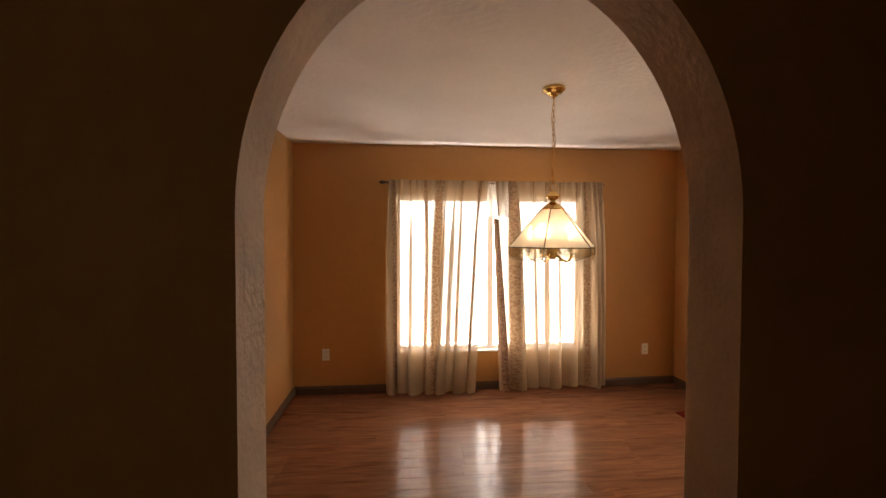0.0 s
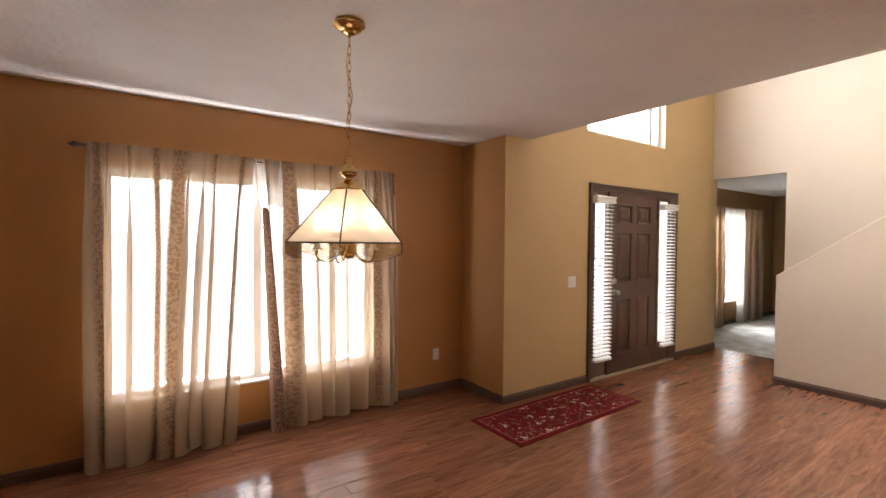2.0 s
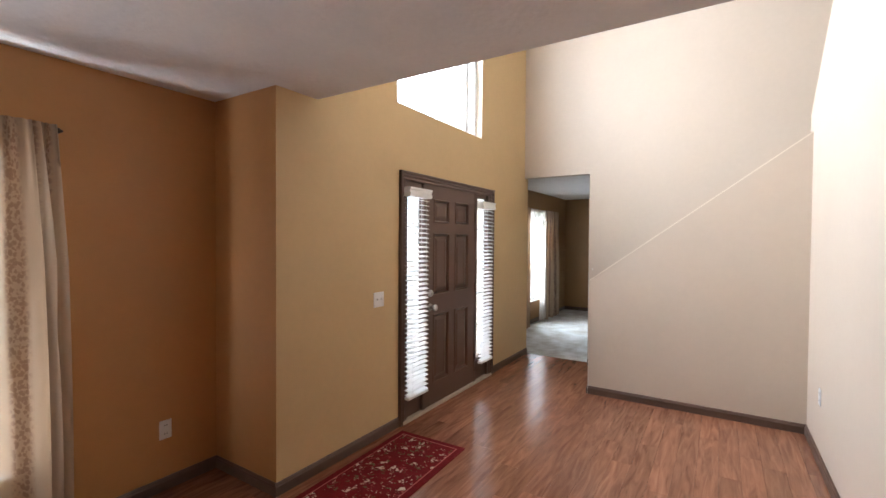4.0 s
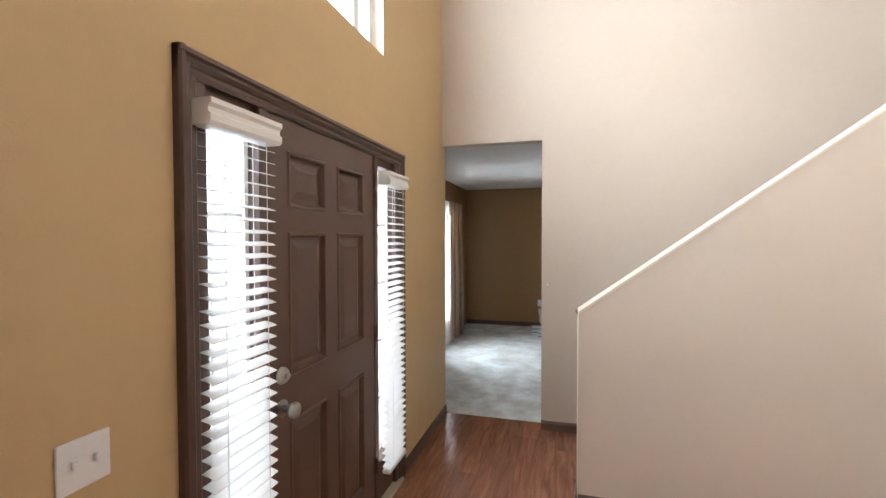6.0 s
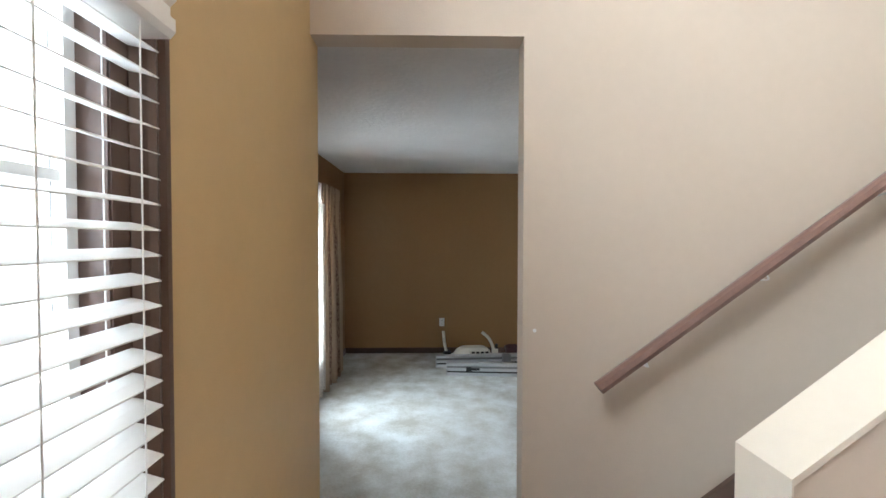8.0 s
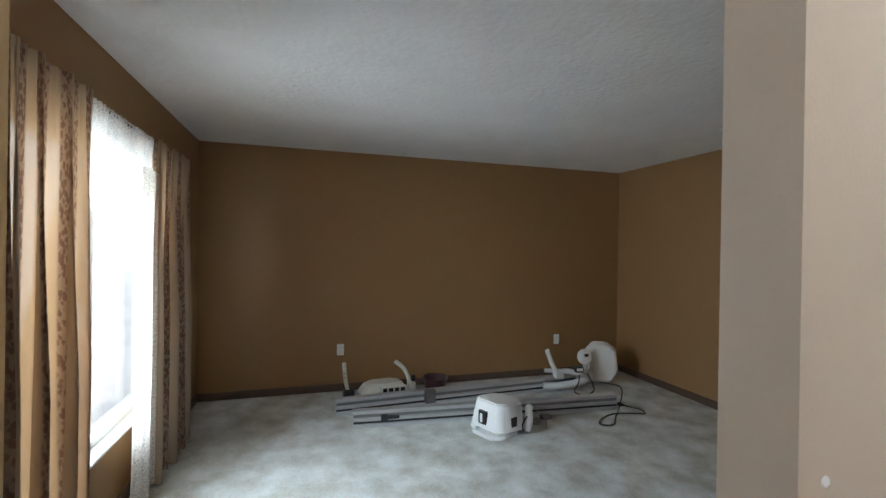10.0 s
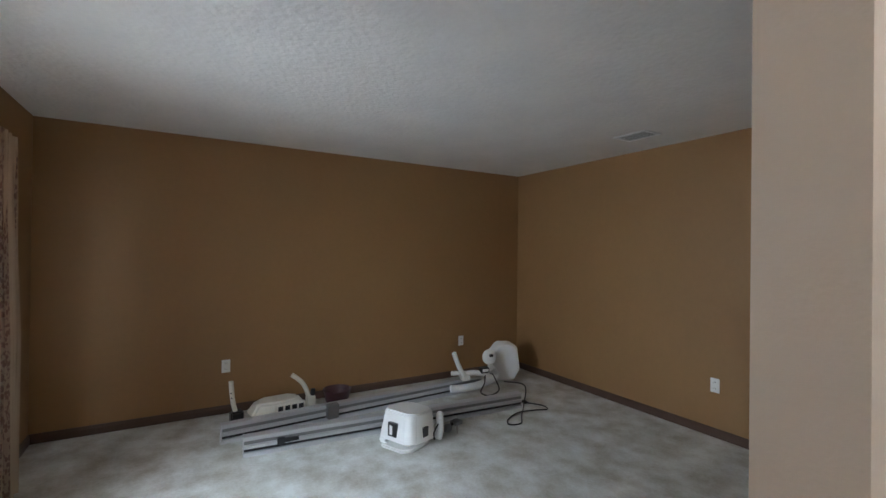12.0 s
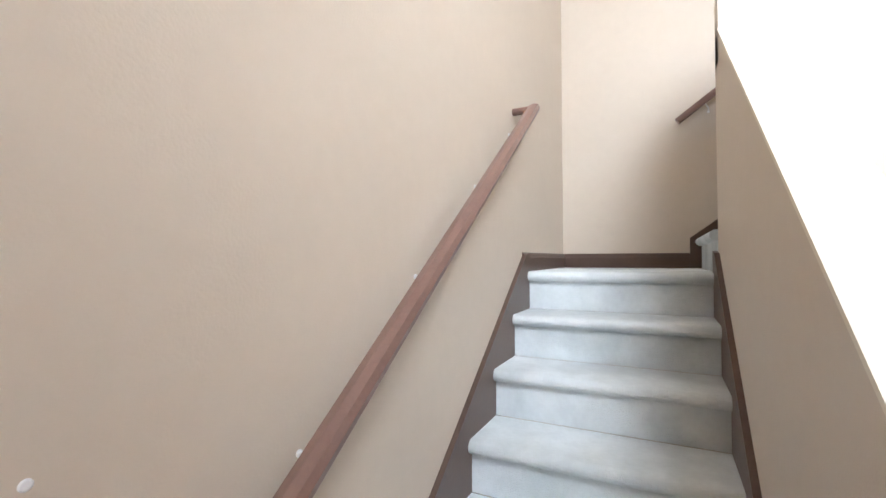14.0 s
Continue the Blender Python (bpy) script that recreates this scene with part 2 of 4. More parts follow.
wall("wall_living_south", "y", LY0 - 0.13, LY0, FX0, LX, -0.2, H + 0.18, [], (siding, brown_paint, brown_paint), "brown painted wall of the carpeted room")
wall("wall_landing", "y", LY0 - 0.13, LY0, EDGE - 0.13, FX0, -0.2, TOP, [], (siding, lit_tan_paint, lit_tan_paint), "tan wall in a daylit pale tone behind the stair landing")
wall("wall_landing_upper", "y", LY0 - 0.13, LY0, FX0, FX1, H + 0.18, TOP, [], (siding, lit_tan_paint, lit_tan_paint), "tan upper corner of the stairwell in a daylit pale tone")
wall("wall_hall_west_upper", "x", EDGE - 0.13, EDGE, LY0, EY, H + 0.18, TOP, [], (siding, lit_tan_paint, lit_tan_paint), "tan upper wall in a daylit pale tone above the dining room ceiling")

thing("wall_opening_lining", boxes((FX0, FX1, EY, EY + 0.003, 0, 2.36)), tan_paint, "tan painted end of the front wall in the opening", "wall", kind="structure")


def arch_wall():
    cx, rad, spring = 0.222, 0.366, 1.57
    bm = bmesh.new()
    x0, x1, top = WX0, EDGE + 0.1, H + 0.18
    n = 40
    line = [(cx - rad, 0.0)] + [(cx - rad * math.cos(math.pi * i / n), spring + 0.43 * math.sin(math.pi * i / n)) for i in range(n + 1)] + [(cx + rad, 0.0)]
    for y, mi in ((AY0, 0), (AY1, 0)):
        bm.faces.new([bm.verts.new(p) for p in ((x0, y, 0), (cx - rad, y, 0), (cx - rad, y, spring), (cx - rad, y, top), (x0, y, top))])
        bm.faces.new([bm.verts.new(p) for p in ((cx + rad, y, 0), (x1, y, 0), (x1, y, top), (cx + rad, y, top), (cx + rad, y, spring))])
        for (ax, az), (bx, bz) in zip(line[1:-1], line[2:-1]):
            bm.faces.new([bm.verts.new(p) for p in ((ax, y, az), (bx, y, bz), (bx, y, top), (ax, y, top))])
    for (ax, az), (bx, bz) in zip(line, line[1:]):
        bm.faces.new([bm.verts.new(p) for p in ((ax, AY0, az), (bx, AY0, bz), (bx, AY1, bz), (ax, AY1, az))]).material_index = 1
    bm.faces.new([bm.verts.new(p) for p in ((x1, AY0, 0), (x1, AY1, 0), (x1, AY1, top), (x1, AY0, top))])
    bm.faces.new([bm.verts.new(p) for p in ((x0, AY0, top), (x1, AY0, top), (x1, AY1, top), (x0, AY1, top))])
    bmesh.ops.remove_doubles(bm, verts=bm.verts, dist=0.0005)
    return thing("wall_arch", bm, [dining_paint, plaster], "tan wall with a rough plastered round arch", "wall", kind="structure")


arch_wall()
wall("wall_stair_hall_south", "y", SY - 0.12, SY, EDGE + 0.1, KX0, 0, LAND + 0.9, [], (lit_tan_paint, lit_tan_paint, lit_tan_paint), "tan wall in a daylit pale tone under the upper stair flight")
# dim room behind the arch
# unseen opening added in this wall to let some daylight into the room
wall("wall_back_room_east", "x", 0.86, 0.98, -2.6, AY0, 0, H, [(-2.4, -1.2, 0.7, 1.95)], (tan_paint, tan_paint, tan_paint), "dark tan wall of the unlit room")
wall("wall_back_room_west", "x", -1.85, -1.73, -2.6, AY0, 0, H, [], (tan_paint, tan_paint, tan_paint), "dark tan wall of the unlit room")
wall("wall_back_room_south", "y", -2.72, -2.6, -1.85, 0.98, 0, H, [], (tan_paint, tan_paint, tan_paint), "dark tan wall of the unlit room")
wall("wall_back_room_north", "y", AY0, AY1, -1.85, WX0 - 0.13, 0, H, [], (tan_paint, tan_paint, tan_paint), "dark tan wall beside the arch")

# ---- setting: ceilings and floors ----
thing("ceiling_dining", boxes((WX0 - 0.13, WX1, AY1, WY, H, H + 0.18), (WX1, EDGE, AY1, EY, H, H + 0.18)), ceiling_paint, "white textured dining room ceiling", "ceiling", kind="structure")
thing("ceiling_hall", boxes((EDGE - 0.13, FX1, LY0 - 0.13, EY + 0.15, TOP, TOP + 0.15)), ceiling_paint, "white high hall ceiling", "ceiling", kind="structure")
thing("ceiling_living", boxes((FX1, LX, LY0, LY1, H, H + 0.18)), ceiling_paint, "white textured ceiling of the carpeted room", "ceiling", kind="structure")
thing("ceiling_back_room", boxes((-1.85, 0.98, -2.72, AY1, H, H + 0.18)), ceiling_paint, "white ceiling of the unlit room", "ceiling", kind="structure")
thing("floor_living", boxes((FX0 + 0.125, LX, LY0, LY1, -0.2, 0.006)), carpet, "worn grey-green wall-to-wall carpet", "floor", kind="structure")
floor_base = thing("floor_laminate", boxes((WX0, WX1, AY1, WY, -0.2, -0.008), (WX1, FX0 + 0.125, LY0, EY, -0.2, -0.008), (-1.85, 0.98, -2.72, AY1, -0.2, -0.008)), material("floor_underlay", (0.08, 0.04, 0.02), 0.7), "reddish brown oak laminate floor", "floor", kind="structure")


def baseboard(name, x0, y0, x1, y1, side, z=0.0, h=0.078):
    """A moulded board along a wall from one point to the other; side: the way it stands out."""
    a, b = Vector((x0, y0, z)), Vector((x1, y1, z))
    s = Vector((*side, 0))
    prof = [(0, 0), (0.014, 0), (0.014, h * 0.72), (0.010, h * 0.80), (0.010, h * 0.88), (0.004, h), (0, h)]
    bm = extrude_profile([a + s * p + Vector((0, 0, q)) for p, q in prof], b - a)
    return thing(name, bm, brown_trim, "dark brown painted baseboard", "baseboard", kind="structure")


baseboard("baseboard_dining_north", WX0, WY, WX1, WY, (0, -1))
baseboard("baseboard_dining_west", WX0, AY1, WX0, WY, (1, 0))
baseboard("baseboard_return", WX1, EY, WX1, WY, (-1, 0))
baseboard("baseboard_door_left", WX1 - 0.014, EY, DOOR[0] - 0.045, EY, (0, -1))
baseboard("baseboard_door_right", DOOR[1] + 0.045, EY, FX1, EY, (0, -1))
baseboard("baseboard_hall_east", FX0, 2.74, FX0, 3.12, (-1, 0))
baseboard("baseboard_stair_wall", KX0, SY, KX0, 2.855, (-1, 0))
baseboard("baseboard_stair_wall_end", KX0 - 0.014, 2.859, KX1, 2.859, (0, 1))
baseboard("baseboard_hall_south", EDGE + 0.1, SY, KX0, SY, (0, 1))
baseboard("baseboard_arch_left", WX0, AY1, -0.144, AY1, (0, 1))
baseboard("baseboard_arch_right", 0.58, AY1, EDGE + 0.1, AY1, (0, 1))
baseboard("baseboard_living_east", LX, LY0, LX, LY1, (-1, 0))
baseboard("baseboard_living_south", FX1, LY0, LX, LY0, (0, 1))
baseboard("baseboard_living_north", FX1, LY1, LX, LY1, (0, -1))
baseboard("baseboard_landing", KX0, LY0, FX0, LY0, (0, 1), LAND, 0.1)
baseboard("baseboard_landing_side", FX0, LY0, FX0, NOSE_Y + 0.03, (-1, 0), LAND, 0.1)


# ---- stairs ----
def staircase():
    stair = empty("staircase", (0, 0, 0), "carpeted stairs with brown side boards climbing to a landing", "staircase", kind="structure")
    for i in range(1, STEPS + 1):
        z = RISE * i
        yn = NOSE_Y + GOING * (STEPS - i)
        back = yn - GOING - 0.03 if i < STEPS else LY0
        x0, x1 = KX1 + 0.02, FX0 - 0.02
        if i == STEPS:
            x0, x1 = KX1 + 0.002, FX0
        bm = bmesh.new()
        r = 0.026
        prof = [(back, z - 0.02), (back, z)]
        prof += [(yn - r + r * math.sin(a), z - r + r * math.cos(a)) for a in [math.pi * k / 8 for k in range(9)]]
        prof += [(yn - 0.035, z - 2 * r), (yn - 0.035, z - RISE), (yn - 0.06, z - RISE), (yn - 0.06, z - 0.02 - 2 * r)]
        extrude_profile([(x0, p, q) for p, q in prof], (x1 - x0, 0, 0), bm)
        smooth(part("step", bm, stair_carpet, stair), 50)
    for x, thick in ((KX1, 0.02), (FX0 - 0.02, 0.02)):
        y0, y1 = NOSE_Y + GOING * (STEPS - 1) + 0.06, NOSE_Y - 0.06
        up = 0.07
        pts = [(x, y0 + 0.05, 0), (x, y0 + 0.05, RISE + up - 0.03), (x, NOSE_Y + 0.02, LAND + up + 0.02), (x, y1, LAND + 0.1), (x, y1, LAND - 0.2), (x, y0 - 0.3, 0)]
        part("side_board", extrude_profile(pts, (thick, 0, 0)), brown_trim, stair, "brown painted side board")
    return stair


staircase()


def upper_flight():
    stair = empty("upper_staircase", (0, 0, 0), "carpeted upper stair flight turning off the landing", "staircase", kind="structure")
    y0, y1 = LY0 + 0.02, SY - 0.14
    for i in range(1, 7):
        z = LAND + RISE * i
        xn = 5.955 - GOING * (i - 1)
        back = xn - GOING - 0.03
        r = 0.026
        prof = [(back, z - 0.02), (back, z)]
        prof += [(xn - r + r * math.sin(a), z - r + r * math.cos(a)) for a in [math.pi * k / 8 for k in range(9)]]
        prof += [(xn - 0.035, z - 2 * r), (xn - 0.035, z - RISE), (xn - 0.06, z - RISE), (xn - 0.06, z - 0.02 - 2 * r)]
        smooth(part("step", extrude_profile([(p, y0, q) for p, q in prof], (0, y1 - y0, 0)), stair_carpet, stair), 50)
    xs = 5.955
    for y in (LY0,):
        pts = [(xs + 0.03, y, LAND), (xs + 0.03, y, LAND + RISE + 0.0), (xs - GOING * 5.4, y, LAND + RISE * 6 + 0.12), (xs - GOING * 5.4, y, LAND + RISE * 5), (xs - 0.2, y, LAND)]
        part("side_board", extrude_profile(pts, (0, 0.02, 0)), brown_trim, stair, "brown painted side board")
    return stair


upper_flight()


def stair_wall():
    """The sloped half wall between hall and stairs."""
    zc0, y0 = 1.145, 2.855
    z1 = zc0 + (y0 - SY) * SLOPE
    w = empty("wall_stair_side", (0, 0, 0), "tan sloped half wall in a daylit pale tone beside the stairs with a cream cap", "wall", kind="structure")
    part("wall_panel", extrude_profile([(KX0, SY - 0.12, 0), (KX0, y0, 0), (KX0, y0, zc0 - 0.01), (KX0, SY, z1 - 0.01), (KX0, SY - 0.12, z1 - 0.01)], (KX1 - KX0, 0, 0)), lit_tan_paint, w)
    pts = [(y0 + 0.004, 0), (y0 + 0.004, zc0), (SY, z1), (SY, z1 - 0.012), (y0, zc0 - 0.012), (y0, 0)]
    part("cap", extrude_profile([(KX0 - 0.003, p, q) for p, q in pts], (KX1 - KX0 + 0.006, 0, 0)), cream_paint, w, "cream painted cap and end face")
    zc = 2.56
    w2 = empty("wall_upper_flight_side", (0, 0, 0), "tan sloped half wall in a daylit pale tone beside the upper flight", "wall", kind="structure")
    pts = [(KX1, LAND + 0.9), (KX1, zc), (EDGE + 0.1, zc + (KX1 - EDGE - 0.1) * SLOPE), (EDGE + 0.1, LAND + 0.9)]
    part("wall_panel", extrude_profile([(p, SY, q) for p, q in pts], (0, -0.12, 0)), lit_tan_paint, w2)
    pts = [(KX1 + 0.003, zc + 0.01), (EDGE + 0.1, zc + 0.01 + (KX1 - EDGE - 0.1) * SLOPE), (EDGE + 0.1, zc - 0.002 + (KX1 - EDGE - 0.1) * SLOPE), (KX1 + 0.003, zc - 0.002)]
    part("cap", extrude_profile([(p, SY + 0.003, q) for p, q in pts], (0, -0.126, 0)), cream_paint, w2, "cream painted cap")


stair_wall()


def handrail(name, a, b, out, label, gap=0.08, wide=1.0):
    """A moulded wall rail from a to b, with brackets; out: the way off the wall."""
    a, b, out = Vector(a), Vector(b), Vector(out)
    rail = empty(name, a, label, "handrail")
    d = b - a
    dn = d.normalized()
    up = out.cross(dn).normalized()
    up = up if up.z > 0 else -up
    prof = [(-0.016, -0.018), (-0.020, 0.0), (-0.015, 0.017), (0, 0.022), (0.015, 0.017), (0.020, 0.0), (0.016, -0.018), (0, -0.022)]
    part("rail", extrude_profile([out * (p * wide) + up * q for p, q in prof], d), rail_wood, rail, "brown painted wooden rail")
    for end, s in ((d, 1),):
        part("rail_return", tube([end + dn * (-0.02 * s), end - out * gap + dn * (-0.02 * s)], 0.018, 8), rail_wood, rail)
    for k in (0.1, 0.38, 0.66, 0.92):
        p = d * k
        bm = tube(bezier([p - up * 0.02, p - up * 0.05 - out * 0.01, p - up * 0.06 - out * (gap - 0.005)], 4), 0.004, 6)
        lathe([(0.008, 0.0), (0.008, 0.004)], 12, bm, Matrix.Translation(p - up * 0.06 - out * (gap - 0.0025)) @ out.to_track_quat("Z", "Y").to_matrix().to_4x4())
        part("bracket", bm, white_plastic, rail, "small white bracket")
    return rail


handrail("handrail", (FX0 - 0.102, 2.85, 0.99), (FX0 - 0.102, 1.20, 2.185), (-1, 0, 0), "brown wooden handrail on brackets along the stair wall", 0.102, 1.45)
handrail("handrail", (6.05, LY0 + 0.08, 2.33), (4.6, LY0 + 0.08, 2.33 + 1.45 * SLOPE), (0, 1, 0), "brown wooden handrail above the upper flight", 0.08, 1.3)


# ---- front door ----
def front_door():
    x0, x1 = DOOR
    unit = empty("door_1", (0, EY, 0), "brown painted six-panel front door, closed, between two narrow sidelights", "door", kind="structure")
    y = 0.0
    # casing with a stepped moulding
    prof = [(0, 0), (0, -0.022), (0.006, -0.030), (0.018, -0.030), (0.023, -0.020), (0.036, -0.025), (0.046, -0.017), (0.050, -0.011), (0.064, -0.015), (0.075, -0.007), (0.075, 0)]
    top = 2.105
    for s, xo in ((1, x0 - 0.04), (-1, x1 + 0.04)):
        part("casing", extrude_profile([(xo + s * p, q, 0) for p, q in prof], (0, 0, top - 0.0)), brown_trim, unit)
    part("casing", extrude_profile([(x0 - 0.04, q - 0.002, top - p) for p, q in prof], (x1 - x0 + 0.08, 0, 0)), brown_trim, unit)
    dx0, dx1 = 4.503, 5.404
    for a, b in ((x0 + 0.03, x0 + 0.075), (dx0 - 0.05, dx0 - 0.004), (dx1 + 0.004, dx1 + 0.05), (x1 - 0.075, x1 - 0.03)):
        part("mullion", boxes((a, b, -0.004, 0.10, 0, 2.05), bevel=0.003), brown_trim, unit)
    part("head_jamb", boxes((x0 + 0.03, x1 - 0.03, -0.004, 0.10, 2.05, 2.09), bevel=0.003), brown_trim, unit)
    part("threshold", boxes((x0, x1, -0.03, 0.15, -0.005, 0.02), bevel=0.004), material("worn_threshold", (0.42, 0.33, 0.24), 0.5), unit, "pale worn threshold")
    # leaf: frame of rails and stiles with raised panels
    leaf = part("door_leaf", bmesh.new(), door_paint, unit)
    bm = bmesh.new()
    L, z0, z1 = dx1 - dx0, 0.022, 2.045
    us = [0, 0.114, 0.392, 0.495, 0.769, L]
    zs = [z0, 0.22, 0.856, 1.03, 1.598, 1.69, 1.91, z1]
    yf, yb = 0.002, 0.05
    for i in range(5):
        for k in range(7):
            if i in (1, 3) and k in (1, 3, 5):
                u, w, p, q = dx0 + us[i], dx0 + us[i + 1], zs[k], zs[k + 1]
                steps = [(0, yf), (0.006, yf - 0.007), (0.014, yf - 0.006), (0.024, yf + 0.013), (0.034, yf + 0.014), (0.068, yf + 0.002)]
                prev = None
                for o, yy in steps:
                    ring = [bm.verts.new(c) for c in ((u + o, yy, p + o), (w - o, yy, p + o), (w - o, yy, q - o), (u + o, yy, q - o))]
                    if prev:
                        for e in range(4):
                            bm.faces.new((prev[e], prev[(e + 1) % 4], ring[(e + 1) % 4], ring[e]))
                    prev = ring
                bm.faces.new(prev)
            else:
                u, w, p, q = dx0 + us[i], dx0 + us[i + 1], zs[k], zs[k + 1]
                bm.faces.new([bm.verts.new(c) for c in ((u, yf, p), (w, yf, p), (w, yf, q), (u, yf, q))])
    box(bm, dx0, dx1, yf + 0.018, yb, z0, z1)
    for f in ((dx0, dx0, z0, z1), (dx1, dx1, z0, z1)):
        bm.faces.new([bm.verts.new(c) for c in ((f[0], yf, f[2]), (f[0], yb, f[2]), (f[0], yb, f[3]), (f[0], yf, f[3]))])
    bmesh.ops.remove_doubles(bm, verts=bm.verts, dist=0.0002)
    bmesh.ops.recalc_face_normals(bm, faces=bm.faces)
    bm.to_mesh(leaf.data)
    bm.free()
    rot = Matrix.Rotation(radians(90), 4, "X")
    part("deadbolt", (lathe([(0.032, 0), (0.034, 0.006), (0.027, 0.02), (0.012, 0.024), (0.012, 0.034)], 20, None, Matrix.Translation((dx0 + 0.064, yf, 1.052)) @ rot)), nickel, leaf, "round satin metal deadbolt")
    part("door_knob", lathe([(0.034, 0), (0.034, 0.008), (0.014, 0.012), (0.013, 0.035), (0.026, 0.042), (0.031, 0.055), (0.028, 0.068), (0.014, 0.074)], 24, None, Matrix.Translation((dx0 + 0.064, yf, 0.925)) @ rot), nickel, leaf, "round satin metal knob")
    for z in (0.28, 1.042, 1.784):
        part("hinge", boxes((dx1 - 0.006, dx1 + 0.012, -0.020, 0.004, z - 0.045, z + 0.045), bevel=0.003), brown_trim, leaf, "brown painted hinge")
    # sidelights
    for a, b in ((x0 + 0.075, dx0 - 0.05), (dx1 + 0.05, x1 - 0.075)):
        part("lower_panel", boxes((a, b, 0.02, 0.09, 0, 0.245), bevel=0.003), door_paint, unit)
        part("upper_panel", boxes((a, b, 0.02, 0.09, 1.99, 2.05), bevel=0.003), door_paint, unit)
        fr = part("sidelight_frame", boxes((a, a + 0.02, 0.045, 0.085, 0.245, 1.99), (b - 0.02, b, 0.045, 0.085, 0.245, 1.99), *[(a + 0.02, b - 0.02, 0.055, 0.08, z - 0.008, z + 0.008) for z in (0.60, 0.95, 1.30, 1.65)]), vinyl, unit, "white sidelight frame with bars")
        g = part("pane", boxes((a + 0.02, b - 0.02, 0.066, 0.070, 0.245, 1.99)), glass, unit, "clear glass")
        g.visible_shadow = False
    return unit


front_door()


def sidelight_blind(cx, w, rise):
    b = empty("window_blind", (cx, EY, 0), "white slatted blind, lowered and open, over the door sidelight", "blind", "door sidelight blinds")
    prof = [(-0.004, 1.895), (-0.07, 1.895), (-0.078, 1.905), (-0.078, 1.925), (-0.070, 1.93), (-0.070, 1.945), (-0.080, 1.955), (-0.080, 1.97), (-0.004, 1.97)]
    part("valance", extrude_profile([(-w / 2 - 0.015, p, q + rise) for p, q in prof], (w + 0.03, 0, 0)), vinyl, b, "white moulded valance")
    me = None
    n = 42
    for i in range(n):
        z = 0.235 + i * (1.875 + rise - 0.235) / (n - 1)
        if me is None:
            bm = bmesh.new()
            extrude_profile([(-w / 2, -0.060, -0.006), (-w / 2, -0.036, 0.0015), (-w / 2, -0.012, 0.006), (-w / 2, -0.012, 0.004), (-w / 2, -0.036, -0.0005), (-w / 2, -0.060, -0.008)], (w, 0, 0), bm)
            me = mesh_from("slat", bm, vinyl)
        s = new("slat", me)
        s.parent = b
        s.location = (0, 0, z)
    part("bottom_rail", boxes((-w / 2, w / 2, -0.062, -0.012, 0.20, 0.222), bevel=0.004), vinyl, b)
    for x in (-w / 2 + 0.05, w / 2 - 0.05):
        for yy in (-0.064, -0.009):
            part("cord", tube([(x, yy, 0.21), (x, yy, 1.895 + rise)], 0.0012, 5), vinyl, b)
    return b


sidelight_blind(4.317, 0.29, 0.0)
sidelight_blind(5.61, 0.27, -0.02)


# ---- windows ----
def window_unit(name, u0, u1, z0, z1, y, label, mullions=(0.5,), sill=True):
    w = empty(name, (0, y, 0), label, "window", kind="structure")
    f = 0.045
    part("window_frame", boxes((u0, u0 + f, 0.07, 0.13, z0, z1), (u1 - f, u1, 0.07, 0.13, z0, z1), (u0 + f, u1 - f, 0.07, 0.13, z0, z0 + f), (u0 + f, u1 - f, 0.07, 0.13, z1 - f, z1),
                               *[(u0 + (u1 - u0) * k - 0.03, u0 + (u1 - u0) * k + 0.03, 0.07, 0.13, z0 + f, z1 - f) for k in mullions], bevel=0.003), vinyl, w, "white vinyl frame")
    if sill:
        part("window_sill", boxes((u0 - 0.0, u1 + 0.0, -0.012, 0.07, z0 - 0.0, z0 + 0.016), bevel=0.004), vinyl, w, "white sill")
    g = part("pane", boxes((u0 + f, u1 - f, 0.098, 0.102, z0 + f, z1 - f)), glass, w, "clear glass")
    g.visible_shadow = False
    return w


window_unit("window_1", *WIN, WY, "wide white vinyl dining room window in bright daylight")
window_unit("window_2", *LWIN, LY1, "white vinyl window of the carpeted room in bright daylight")
window_unit("window_3", *TRANSOM, EY, "high white window above the front door", mullions=(0.86,), sill=False)


